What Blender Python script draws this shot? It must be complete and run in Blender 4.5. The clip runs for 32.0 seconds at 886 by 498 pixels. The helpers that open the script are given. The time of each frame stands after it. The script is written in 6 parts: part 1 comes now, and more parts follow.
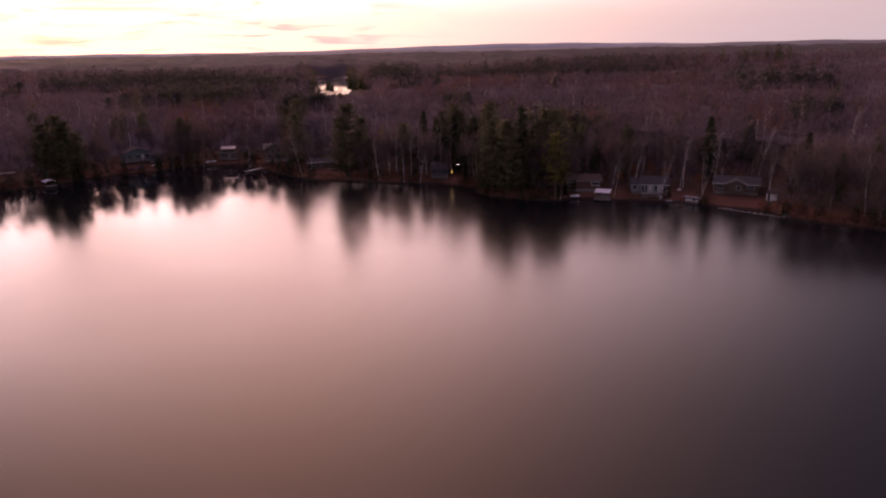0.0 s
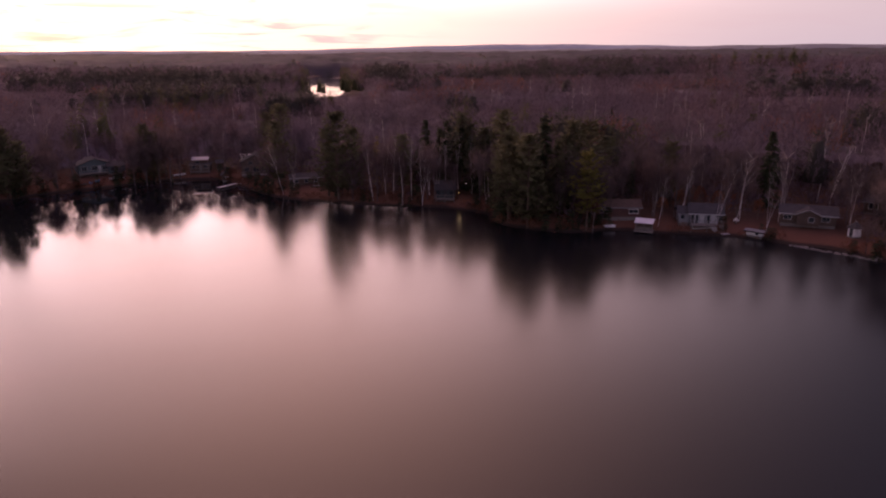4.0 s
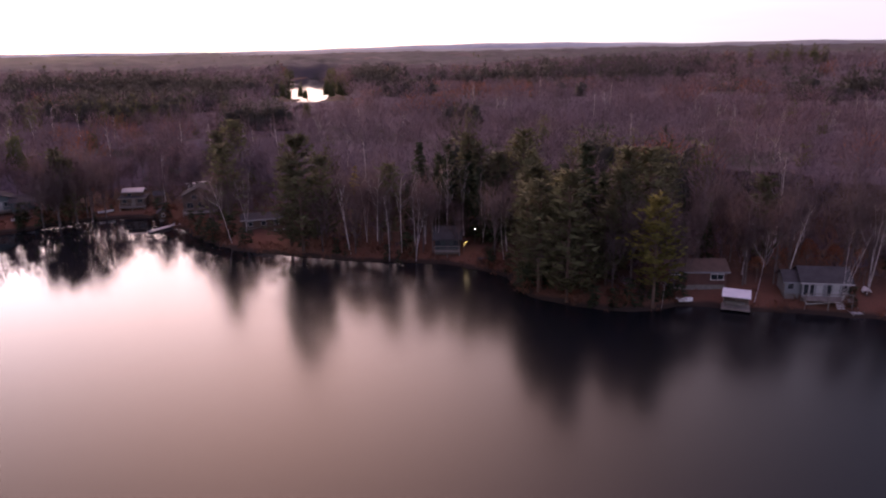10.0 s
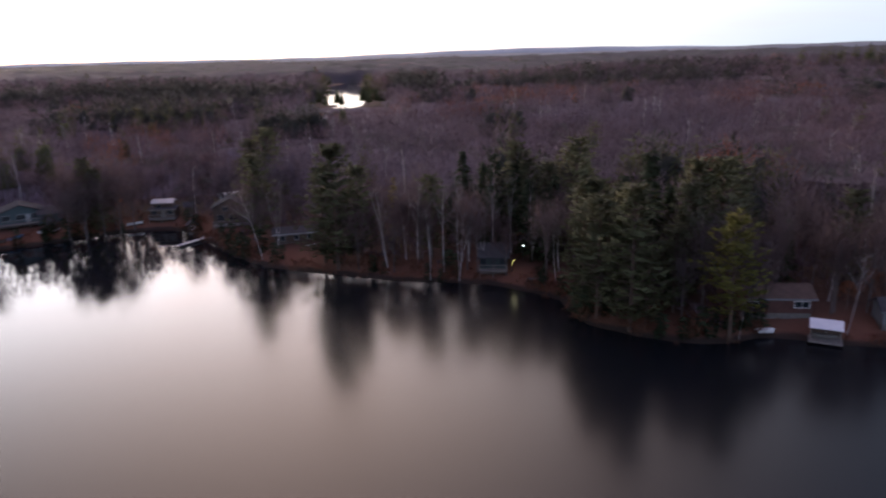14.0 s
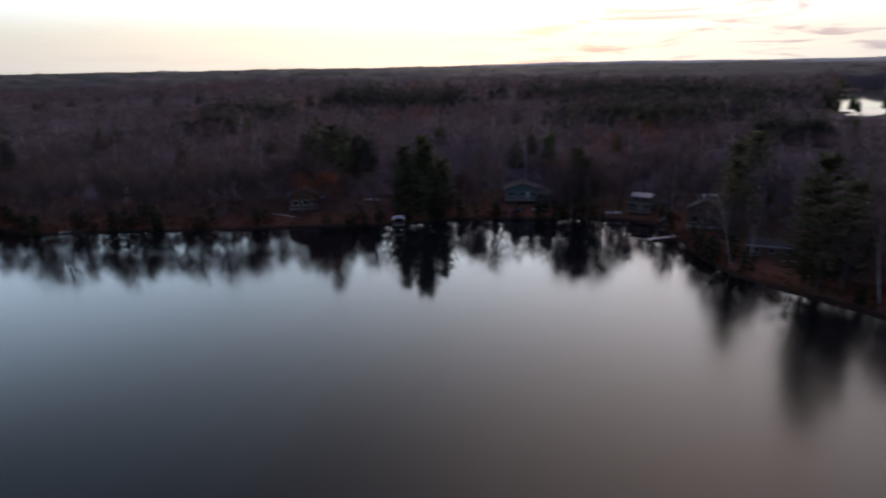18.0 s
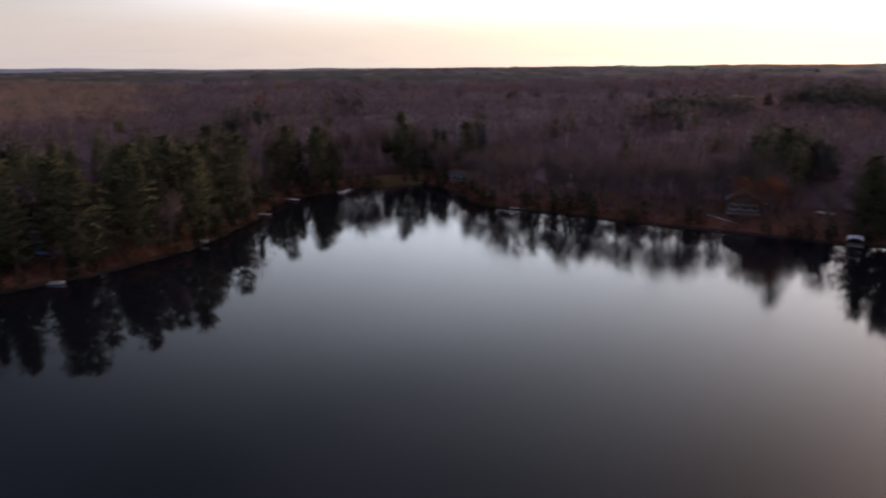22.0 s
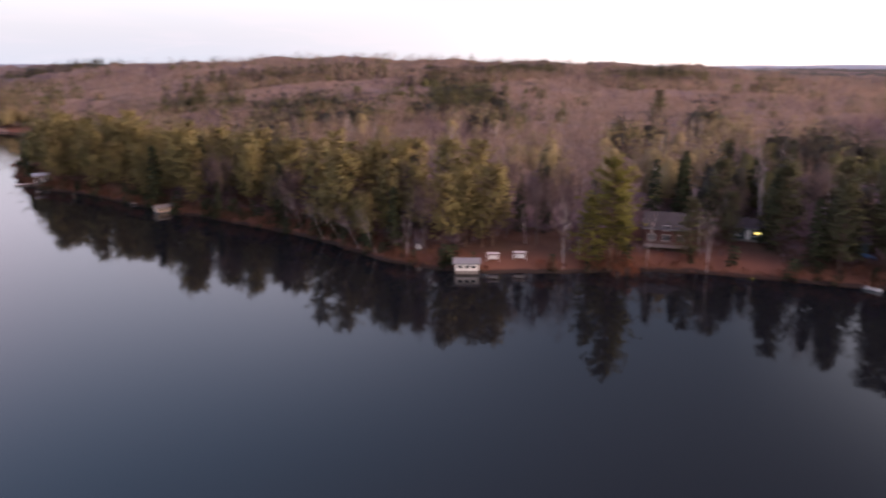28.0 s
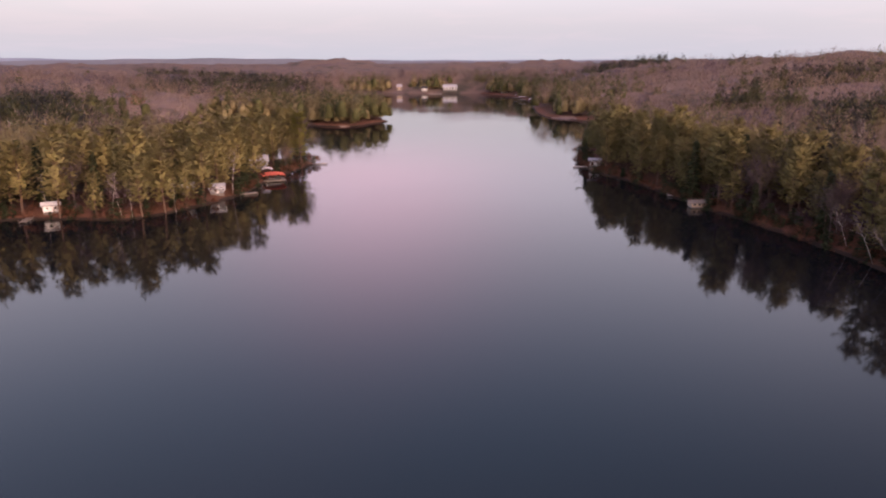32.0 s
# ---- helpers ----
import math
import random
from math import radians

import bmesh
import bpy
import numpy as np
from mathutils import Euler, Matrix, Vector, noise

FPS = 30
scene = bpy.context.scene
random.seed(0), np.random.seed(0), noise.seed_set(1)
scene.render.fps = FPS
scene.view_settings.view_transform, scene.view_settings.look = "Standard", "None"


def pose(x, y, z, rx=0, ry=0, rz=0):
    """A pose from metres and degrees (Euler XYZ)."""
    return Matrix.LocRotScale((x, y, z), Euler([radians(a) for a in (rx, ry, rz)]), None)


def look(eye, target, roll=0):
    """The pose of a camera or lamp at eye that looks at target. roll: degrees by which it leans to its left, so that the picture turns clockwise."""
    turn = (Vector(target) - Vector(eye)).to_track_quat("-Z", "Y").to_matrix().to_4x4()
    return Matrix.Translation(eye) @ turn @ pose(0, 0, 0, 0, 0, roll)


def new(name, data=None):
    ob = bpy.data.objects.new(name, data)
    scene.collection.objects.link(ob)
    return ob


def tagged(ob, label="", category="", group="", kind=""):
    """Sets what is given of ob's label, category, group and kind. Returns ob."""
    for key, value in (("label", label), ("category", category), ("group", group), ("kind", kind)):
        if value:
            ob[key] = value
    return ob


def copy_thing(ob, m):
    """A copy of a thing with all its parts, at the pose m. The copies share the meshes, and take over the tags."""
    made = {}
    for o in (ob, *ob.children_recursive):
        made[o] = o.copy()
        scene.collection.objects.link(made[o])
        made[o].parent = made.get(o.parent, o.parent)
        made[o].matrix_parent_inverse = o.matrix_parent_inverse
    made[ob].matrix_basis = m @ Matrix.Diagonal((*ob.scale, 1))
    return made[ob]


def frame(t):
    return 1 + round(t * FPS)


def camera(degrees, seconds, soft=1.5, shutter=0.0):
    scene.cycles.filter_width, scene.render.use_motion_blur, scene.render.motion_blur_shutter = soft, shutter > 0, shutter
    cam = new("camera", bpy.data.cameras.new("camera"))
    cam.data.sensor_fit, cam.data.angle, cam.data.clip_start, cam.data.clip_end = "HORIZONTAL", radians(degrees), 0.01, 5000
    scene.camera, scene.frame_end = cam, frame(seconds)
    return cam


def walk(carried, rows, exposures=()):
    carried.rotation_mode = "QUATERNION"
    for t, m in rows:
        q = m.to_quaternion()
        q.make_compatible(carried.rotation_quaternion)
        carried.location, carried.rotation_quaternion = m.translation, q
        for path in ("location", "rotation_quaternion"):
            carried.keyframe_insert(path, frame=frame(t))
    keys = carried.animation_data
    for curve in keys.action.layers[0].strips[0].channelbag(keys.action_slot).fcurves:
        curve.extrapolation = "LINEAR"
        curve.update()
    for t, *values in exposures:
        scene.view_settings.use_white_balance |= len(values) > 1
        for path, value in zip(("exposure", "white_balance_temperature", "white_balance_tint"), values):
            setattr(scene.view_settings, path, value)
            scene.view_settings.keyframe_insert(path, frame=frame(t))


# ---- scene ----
import collections

# ---- camera ----
SOFT = 2.1
SHUT = 0.9
EXPOSURES = [(0, -0.3, 7500, 54), (3, -0.28, 7300, 53), (6, 0.07, 7130, 56), (9, 0.38, 6980, 53), (11, 0.53, 5950, 21), (13, 0.5, 5750, 15),
             (16, -0.25, 5350, 4), (18, -0.72, 5220, 4), (20, -0.62, 5480, 8), (22, -0.35, 6100, 14), (23, -0.12, 6350, 16), (25, 0.2, 6550, 20), (28, 1.08, 6650, 22), (32, 0.74, 6850, 27)]
COOL_LOW, PINK_LOW, WARM_LOW = (0.345, 0.385, 0.43), (0.86, 0.735, 0.655), (0.87, 0.77, 0.67)
COOL_MID, WARM_MID = (0.63, 0.655, 0.77), (2.95, 3.1, 3.35)
SIDE_MID = (0.085, 0.115, 0.18)
COOL_HIGH, WARM_HIGH = (0.27, 0.45, 0.70), (0.145, 0.183, 0.265)
EAST_LOW = (0.59, 0.64, 0.66)
DUSK_YAW, DUSK_UP, DUSK_TIGHT, DUSK_DEPTH = 102.0, 30.0, 12.0, 0.42
CLOUD_COOL, CLOUD_WARM, CLOUD_AMOUNT = (0.62, 0.50, 0.55), (0.56, 0.43, 0.50), 0.8
GLOW_LOW, GLOW_HIGH = (1.05, 0.76, 0.42), (1.7, 1.5, 0.85)
DECK_YAW, DECK_UP, DECK_TIGHT, DECK_GLOW = 15.0, 25.0, 11.0, (3.4, 2.16, 1.45)
ROSE_YAW, ROSE_UP, ROSE_TIGHT, ROSE_GLOW = 185.0, 12.5, 60.0, (0.30, 0.07, 0.12)
CLOUD_YAW, CLOUD_UP = 19.0, 5.0
ZENITH = (0.33, 0.235, 0.39)
SKY_SHARE, SKY_STRENGTH, SUN_POWER = 0.04, 1.0, 2.7
WATER_BODY = (0.0055, 0.0065, 0.0085, 1)

cam = camera(64.18, 32.0, soft=SOFT, shutter=SHUT)
ROWS = [
    (0.0, 0.24, -97.40, 40.89, 0.39, 74.11, -1.01),
    (0.5, -0.02, -92.82, 40.91, 0.38, 74.11, -1.03),
    (1.0, -0.31, -88.26, 40.92, 0.34, 74.10, -0.94),
    (1.5, -0.62, -83.72, 40.90, 0.31, 74.10, -0.82),
    (2.0, -1.11, -79.57, 40.81, 0.27, 74.12, -0.72),
    (2.5, -1.62, -75.34, 40.68, 0.21, 74.07, -0.70),
    (3.0, -2.20, -71.01, 40.57, 0.05, 74.11, -0.60),
    (3.5, -2.62, -66.58, 40.47, -0.07, 74.12, -0.50),
    (4.0, -3.04, -62.17, 40.36, -0.17, 74.13, -0.41),
    (4.5, -3.47, -57.78, 40.28, -0.24, 74.12, -0.37),
    (5.0, -3.87, -53.47, 40.23, -0.29, 74.11, -0.38),
    (5.5, -4.15, -49.29, 40.25, -0.36, 74.14, -0.43),
    (6.0, -4.18, -44.82, 40.26, -0.38, 74.17, -0.48),
    (6.5, -4.03, -40.48, 40.34, -0.36, 74.19, -0.59),
    (7.0, -3.84, -36.05, 40.44, -0.35, 74.20, -0.67),
    (7.5, -3.80, -31.91, 40.52, -0.41, 74.18, -0.77),
    (8.0, -3.78, -27.71, 40.55, -0.47, 74.12, -0.83),
    (8.5, -3.83, -23.50, 40.53, -0.54, 74.07, -0.81),
    (9.0, -3.96, -19.27, 40.48, -0.62, 74.05, -0.81),
    (9.5, -4.12, -15.11, 40.42, -0.67, 74.07, -0.86),
    (10.0, -4.32, -11.15, 40.36, -0.72, 74.06, -0.89),
    (10.5, -4.60, -7.47, 40.31, -0.80, 74.08, -0.96),
    (11.0, -5.03, -4.32, 40.31, -0.86, 74.10, -1.02),
    (11.5, -5.28, -1.97, 40.28, -0.74, 74.15, -1.09),
    (12.0, -5.54, -0.69, 40.20, -0.53, 74.16, -1.18),
    (12.5, -5.79, -0.27, 40.08, -0.32, 74.17, -1.25),
    (13.0, -6.00, -0.00, 39.95, -0.00, 74.25, -1.27),
    (13.5, -6.12, 0.12, 39.84, 0.33, 74.39, -1.33),
    (14.0, -6.12, 0.12, 39.75, 2.20, 74.53, -1.39),
    (14.5, -5.90, -0.13, 39.70, 6.37, 74.72, -1.47),
    (15.0, -5.63, -0.43, 39.69, 11.66, 74.90, -1.52),
    (15.5, -5.48, -0.56, 39.67, 16.88, 75.03, -1.48),
    (16.0, -5.41, -0.57, 39.65, 21.72, 75.14, -1.38),
    (16.5, -5.41, -0.53, 39.62, 26.47, 75.22, -1.29),
    (17.0, -5.48, -0.45, 39.62, 31.14, 75.26, -1.20),
    (17.5, -5.63, -0.32, 39.62, 35.68, 75.30, -1.10),
    (18.0, -5.77, -0.25, 39.61, 40.14, 75.31, -1.02),
    (18.5, -5.81, -0.13, 39.62, 44.57, 75.30, -1.01),
    (19.0, -5.89, -0.09, 39.62, 48.92, 75.32, -0.96),
    (19.5, -5.96, -0.01, 39.61, 53.28, 75.32, -0.84),
    (20.0, -5.99, -0.04, 39.61, 57.63, 75.35, -0.79),
    (20.5, -5.99, -0.02, 39.64, 61.72, 75.34, -0.78),
    (21.0, -6.04, -0.06, 39.63, 66.07, 75.37, -0.70),
    (21.5, -6.04, -0.02, 39.62, 70.45, 75.41, -0.64),
    (22.0, -6.06, -0.00, 39.60, 74.82, 75.41, -0.60),
    (22.5, -6.10, -0.04, 39.57, 79.15, 75.39, -0.51),
    (23.0, -6.14, -0.02, 39.54, 83.58, 75.40, -0.47),
    (23.5, -6.33, 0.03, 39.51, 88.00, 75.40, -0.47),
    (24.0, -6.57, -0.01, 39.54, 92.67, 75.38, -0.38),
    (24.5, -6.73, -0.13, 39.61, 97.82, 75.37, -0.35),
    (25.0, -6.81, -0.27, 39.67, 103.32, 75.39, -0.30),
    (25.5, -6.99, -0.33, 39.72, 108.93, 75.39, -0.23),
    (26.0, -7.13, -0.48, 39.77, 114.48, 75.41, -0.16),
    (26.5, -7.29, -0.70, 39.79, 120.02, 75.41, -0.08),
    (27.0, -7.45, -0.91, 39.81, 125.59, 75.41, -0.00),
    (27.5, -7.60, -1.06, 39.83, 131.21, 75.39, 0.06),
    (28.0, -7.72, -1.11, 39.86, 136.89, 75.37, 0.14),
    (28.5, -7.87, -1.23, 39.88, 142.50, 75.33, 0.15),
    (29.0, -7.97, -1.38, 39.92, 148.11, 75.27, 0.13),
    (29.5, -7.98, -1.53, 39.98, 153.71, 75.18, 0.12),
    (30.0, -7.95, -1.64, 40.03, 159.30, 75.13, 0.09),
    (30.5, -7.88, -1.76, 40.06, 164.98, 75.07, 0.07),
    (31.0, -7.83, -1.93, 40.07, 170.67, 75.01, 0.04),
    (31.5, -7.82, -2.10, 40.08, 176.35, 74.99, -0.03),
    (31.8, -7.82, -2.16, 40.07, 178.45, 74.98, -0.04),
    (32.0, -7.82, -2.20, 40.07, 178.86, 74.98, -0.05),
]



def drone(x, y, z, yaw, tilt, roll):
    """A camera pose: heading left of north, tilt up from straight down, lean."""
    return pose(x, y, z, 0, 0, yaw) @ pose(0, 0, 0, tilt, 0, 0) @ pose(0, 0, 0, 0, 0, roll)


walk(cam, [(r[0], drone(*r[1:])) for r in ROWS], exposures=EXPOSURES)

# ---- light ----
SUN_YAW, SUN_UP = 38.0, 3.0
sun_way = Vector((-math.sin(radians(SUN_YAW)) * math.cos(radians(SUN_UP)),
                  math.cos(radians(SUN_YAW)) * math.cos(radians(SUN_UP)), math.sin(radians(SUN_UP))))


class Graph:
    """Short hand for building node trees."""

    def __init__(self, tree):
        self.tree = tree
        tree.nodes.clear()

    def node(self, kind):
        return self.tree.nodes.new(kind)

    def put(self, socket, value):
        if isinstance(value, bpy.types.NodeSocket):
            self.tree.links.new(value, socket)
        else:
            socket.default_value = value

    def math(self, op, a, b=0.0, clamp=False):
        n = self.node("ShaderNodeMath")
        n.operation, n.use_clamp = op, clamp
        self.put(n.inputs[0], a)
        self.put(n.inputs[1], b)
        return n.outputs[0]

    def vmath(self, op, a, b=(0, 0, 0)):
        n = self.node("ShaderNodeVectorMath")
        n.operation = op
        self.put(n.inputs[0], a)
        self.put(n.inputs[1], b)
        return n.outputs["Value"] if op in ("DOT_PRODUCT", "DISTANCE") else n.outputs["Vector"]

    def mix(self, fac, a, b, blend="MIX"):
        n = self.node("ShaderNodeMix")
        n.data_type, n.blend_type = "RGBA", blend
        self.put(n.inputs["Factor"], fac)
        self.put(n.inputs[6], a if not isinstance(a, tuple) else (*a, 1.0)[:4])
        self.put(n.inputs[7], b if not isinstance(b, tuple) else (*b, 1.0)[:4])
        return n.outputs[2]

    def span(self, x, lo, hi, a=0.0, b=1.0):
        n = self.node("ShaderNodeMapRange")
        n.interpolation_type = "SMOOTHSTEP"
        for socket, v in zip(n.inputs, (x, lo, hi, a, b)):
            self.put(socket, v)
        return n.outputs[0]

    def noise(self, vector, scale, detail=3.0, rough=0.55, distort=0.0):
        n = self.node("ShaderNodeTexNoise")
        self.put(n.inputs["Vector"], vector)
        self.put(n.inputs["Scale"], scale)
        self.put(n.inputs["Detail"], detail)
        self.put(n.inputs["Roughness"], rough)
        self.put(n.inputs["Distortion"], distort)
        return n.outputs["Fac"]


world = bpy.data.worlds.new("dusk_sky")
scene.world = world
world.use_nodes = True
g = Graph(world.node_tree)
sky = g.node("ShaderNodeTexSky")
sky.sky_type, sky.sun_disc = "NISHITA", False
sky.sun_elevation, sky.sun_rotation = radians(SUN_UP), radians(-SUN_YAW)
sky.air_density, sky.dust_density = 1.2, 2.0
way = g.vmath("NORMALIZE", g.node("ShaderNodeTexCoord").outputs["Generated"])
split = g.node("ShaderNodeSeparateXYZ")
g.put(split.inputs[0], way)
up = g.math("MAXIMUM", split.outputs[2], 0.0)
toward = g.vmath("DOT_PRODUCT", way, tuple(sun_way))
warm = g.span(toward, -0.55, 0.95)
west = g.span(g.vmath("DOT_PRODUCT", way, (-math.sin(radians(86.0)), math.cos(radians(86.0)), 0.0)), 0.6, 0.97)
east = g.span(g.vmath("DOT_PRODUCT", way, (-math.sin(radians(-42.0)), math.cos(radians(-42.0)), 0.0)), 0.6, 0.98)
veil = g.mix(warm, COOL_LOW, WARM_LOW)
veil = g.mix(g.math("MULTIPLY", west, 0.75), veil, PINK_LOW)
veil = g.mix(g.math("MULTIPLY", east, 0.9), veil, EAST_LOW)
middle = g.mix(g.span(toward, 0.22, 0.85), SIDE_MID, WARM_MID)
middle = g.mix(g.span(toward, -0.38, 0.12), COOL_MID, middle)
veil = g.mix(g.span(up, 0.03, 0.2), veil, middle)
veil = g.mix(g.span(up, 0.18, 0.54), veil, g.mix(g.span(toward, -0.8, 0.3), COOL_HIGH, WARM_HIGH))
veil = g.mix(g.span(up, 0.56, 0.78), veil, ZENITH)
# the sky is deeper well away from the sunset
dusk_way = Vector((-math.sin(radians(DUSK_YAW)) * math.cos(radians(DUSK_UP)), math.cos(radians(DUSK_YAW)) * math.cos(radians(DUSK_UP)), math.sin(radians(DUSK_UP))))
dusk = g.math("POWER", g.math("MAXIMUM", g.vmath("DOT_PRODUCT", way, tuple(dusk_way)), 0.0), DUSK_TIGHT)
dusk = g.math("MULTIPLY", dusk, g.span(up, 0.1, 0.35))
veil = g.mix(g.math("MULTIPLY", dusk, DUSK_DEPTH), veil, (0.02, 0.022, 0.03))
# streaked high cloud
flat = g.node("ShaderNodeCombineXYZ")
g.put(flat.inputs[0], g.math("DIVIDE", split.outputs[0], g.math("ADD", up, 0.09)))
g.put(flat.inputs[1], g.math("DIVIDE", split.outputs[1], g.math("ADD", up, 0.09)))
bank = g.noise(flat.outputs[0], 1.0, 6.0, 0.6, 0.6)
cloud = g.span(bank, 0.47, 0.66)
cloud_way = Vector((-math.sin(radians(CLOUD_YAW)) * math.cos(radians(CLOUD_UP)), math.cos(radians(CLOUD_YAW)) * math.cos(radians(CLOUD_UP)), math.sin(radians(CLOUD_UP))))
near_sun = g.span(g.vmath("DOT_PRODUCT", way, tuple(cloud_way)), 0.93, 0.995, 0.08, 1.0)
veil = g.mix(g.math("MULTIPLY", g.math("MULTIPLY", cloud, near_sun), CLOUD_AMOUNT), veil, g.mix(warm, CLOUD_COOL, CLOUD_WARM))
# the afterglow over the place where the sun went down
glow = g.math("POWER", g.math("MAXIMUM", toward, 0.0), 4.0)
glow = g.math("MULTIPLY", glow, g.math("POWER", g.math("SUBTRACT", 1.0, up), 4.0))
gap = g.math("SUBTRACT", 1.0, g.math("MULTIPLY", g.math("MULTIPLY", g.span(bank, 0.48, 0.64), near_sun), 0.85))
glow = g.math("MULTIPLY", glow, gap)
tint = g.mix(g.span(up, 0.0, 0.12), GLOW_LOW, GLOW_HIGH)
veil = g.mix(glow, veil, tint, "ADD")
# thin cloud still lit from below the horizon, high over the glow
deck_way = Vector((-math.sin(radians(DECK_YAW)) * math.cos(radians(DECK_UP)), math.cos(radians(DECK_YAW)) * math.cos(radians(DECK_UP)), math.sin(radians(DECK_UP))))
lobe = g.math("POWER", g.math("MAXIMUM", g.vmath("DOT_PRODUCT", way, tuple(deck_way)), 0.0), DECK_TIGHT)
lobe = g.math("MULTIPLY", lobe, g.span(up, 0.0, 0.22, 0.25, 1.0))
lobe = g.math("MULTIPLY", lobe, g.math("ADD", 0.75, g.math("MULTIPLY", bank, 0.5)))
veil = g.mix(lobe, veil, DECK_GLOW, "ADD")
# a rosy patch opposite the glow
rose_way = Vector((-math.sin(radians(ROSE_YAW)) * math.cos(radians(ROSE_UP)), math.cos(radians(ROSE_YAW)) * math.cos(radians(ROSE_UP)), math.sin(radians(ROSE_UP))))
rose = g.math("POWER", g.math("MAXIMUM", g.vmath("DOT_PRODUCT", way, tuple(rose_way)), 0.0), ROSE_TIGHT)
veil = g.mix(g.math("MULTIPLY", rose, g.span(up, 0.08, 0.16)), veil, ROSE_GLOW, "ADD")
total = g.mix(SKY_SHARE, veil, sky.outputs[0], "ADD")
back = g.node("ShaderNodeBackground")
g.put(back.inputs[0], total)
g.put(back.inputs[1], SKY_STRENGTH)
g.put(g.node("ShaderNodeOutputWorld").inputs[0], back.outputs[0])

lamp = bpy.data.lights.new("sun", "SUN")
lamp.energy, lamp.angle, lamp.color = SUN_POWER, radians(12), (1.0, 0.63, 0.44)
new("sun", lamp).matrix_world = look(sun_way * 100, (0, 0, 0))

# ---- materials ----


def material(name, fill):
    m = bpy.data.materials.new(name)
    m.use_nodes = True
    gr = Graph(m.node_tree)
    shader = gr.node("ShaderNodeBsdfPrincipled")
    gr.put(gr.node("ShaderNodeOutputMaterial").inputs[0], shader.outputs[0])
    fill(gr, shader)
    return m


def place(gr):
    return gr.node("ShaderNodeNewGeometry").outputs["Position"]


def bump(gr, shader, height, strength, distance):
    n = gr.node("ShaderNodeBump")
    gr.put(n.inputs["Height"], height)
    gr.put(n.inputs["Strength"], strength)
    gr.put(n.inputs["Distance"], distance)
    gr.put(shader.inputs["Normal"], n.outputs[0])


def plain(name, a, b, scale=3.0, rough=0.8, metal=0.0, relief=0.01, grain=25.0):
    """A surface of two mixed tones with fine grain and wear."""
    def fill(gr, s):
        at = place(gr)
        big, fine = gr.noise(at, scale, 4.0), gr.noise(at, grain, 2.0)
        col = gr.mix(gr.span(big, 0.3, 0.7), a, b)
        col = gr.mix(gr.math("MULTIPLY", fine, 0.35), col, tuple(c * 0.55 for c in a))
        gr.put(s.inputs["Base Color"], col)
        gr.put(s.inputs["Roughness"], gr.span(fine, 0.0, 1.0, rough - 0.1, min(rough + 0.1, 1.0)))
        gr.put(s.inputs["Metallic"], metal)
        bump(gr, s, fine, 0.4, relief)
    return material(name, fill)


def foliage(name, a, b, c, patch=0.05, per="object", gloss=0.75, streak=False, passes=0.4):
    """Leaves, needles or twigs: three tones mixed by tree, by clump and by patch of wood; streak: fine upright grain,
    with the shade of gaps between twigs put into the colour.
    """
    def fill(gr, s):
        at = place(gr)
        if per == "object":
            rnd = gr.node("ShaderNodeObjectInfo").outputs["Random"]
        else:
            rnd = gr.span(gr.node("ShaderNodeNewGeometry").outputs["Random Per Island"], 0.0, 1.0, 0.35, 0.65)
        big = gr.noise(at, patch, 3.0)
        col = gr.mix(rnd, a, b)
        col = gr.mix(gr.span(big, 0.42, 0.68), col, c)
        crowns = gr.noise(at, 0.16, 1.0)
        col = gr.mix(gr.span(crowns, 0.35, 0.65, 0.0, 0.55), col, tuple(v * 0.5 for v in a))
        if streak:
            st = gr.node("ShaderNodeMapping")
            gr.put(st.inputs["Vector"], at)
            gr.put(st.inputs["Scale"], (2.6, 2.6, 0.45))
            col = gr.mix(gr.span(gr.noise(st.outputs[0], 1.0, 3.0, 0.65), 0.4, 0.62, 0.0, 0.75), col, tuple(v * 0.45 for v in a))
        else:
            fine = gr.noise(at, 1.3, 2.0)
            col = gr.mix(gr.math("MULTIPLY", fine, 0.6), col, tuple(v * 0.5 for v in a))
        gr.put(s.inputs["Base Color"], col)
        gr.put(s.inputs["Roughness"], gloss)
        gr.put(s.inputs["Specular IOR Level"], 0.2)
        # thin leaves, needles and twigs pass some light on
        thin, both = gr.node("ShaderNodeBsdfTranslucent"), gr.node("ShaderNodeMixShader")
        gr.put(thin.inputs["Color"], col)
        gr.put(both.inputs[0], passes)
        gr.put(both.inputs[1], s.outputs[0])
        gr.put(both.inputs[2], thin.outputs[0])
        out = next(n for n in gr.tree.nodes if n.bl_idname == "ShaderNodeOutputMaterial")
        gr.put(out.inputs[0], both.outputs[0])
    return material(name, fill)


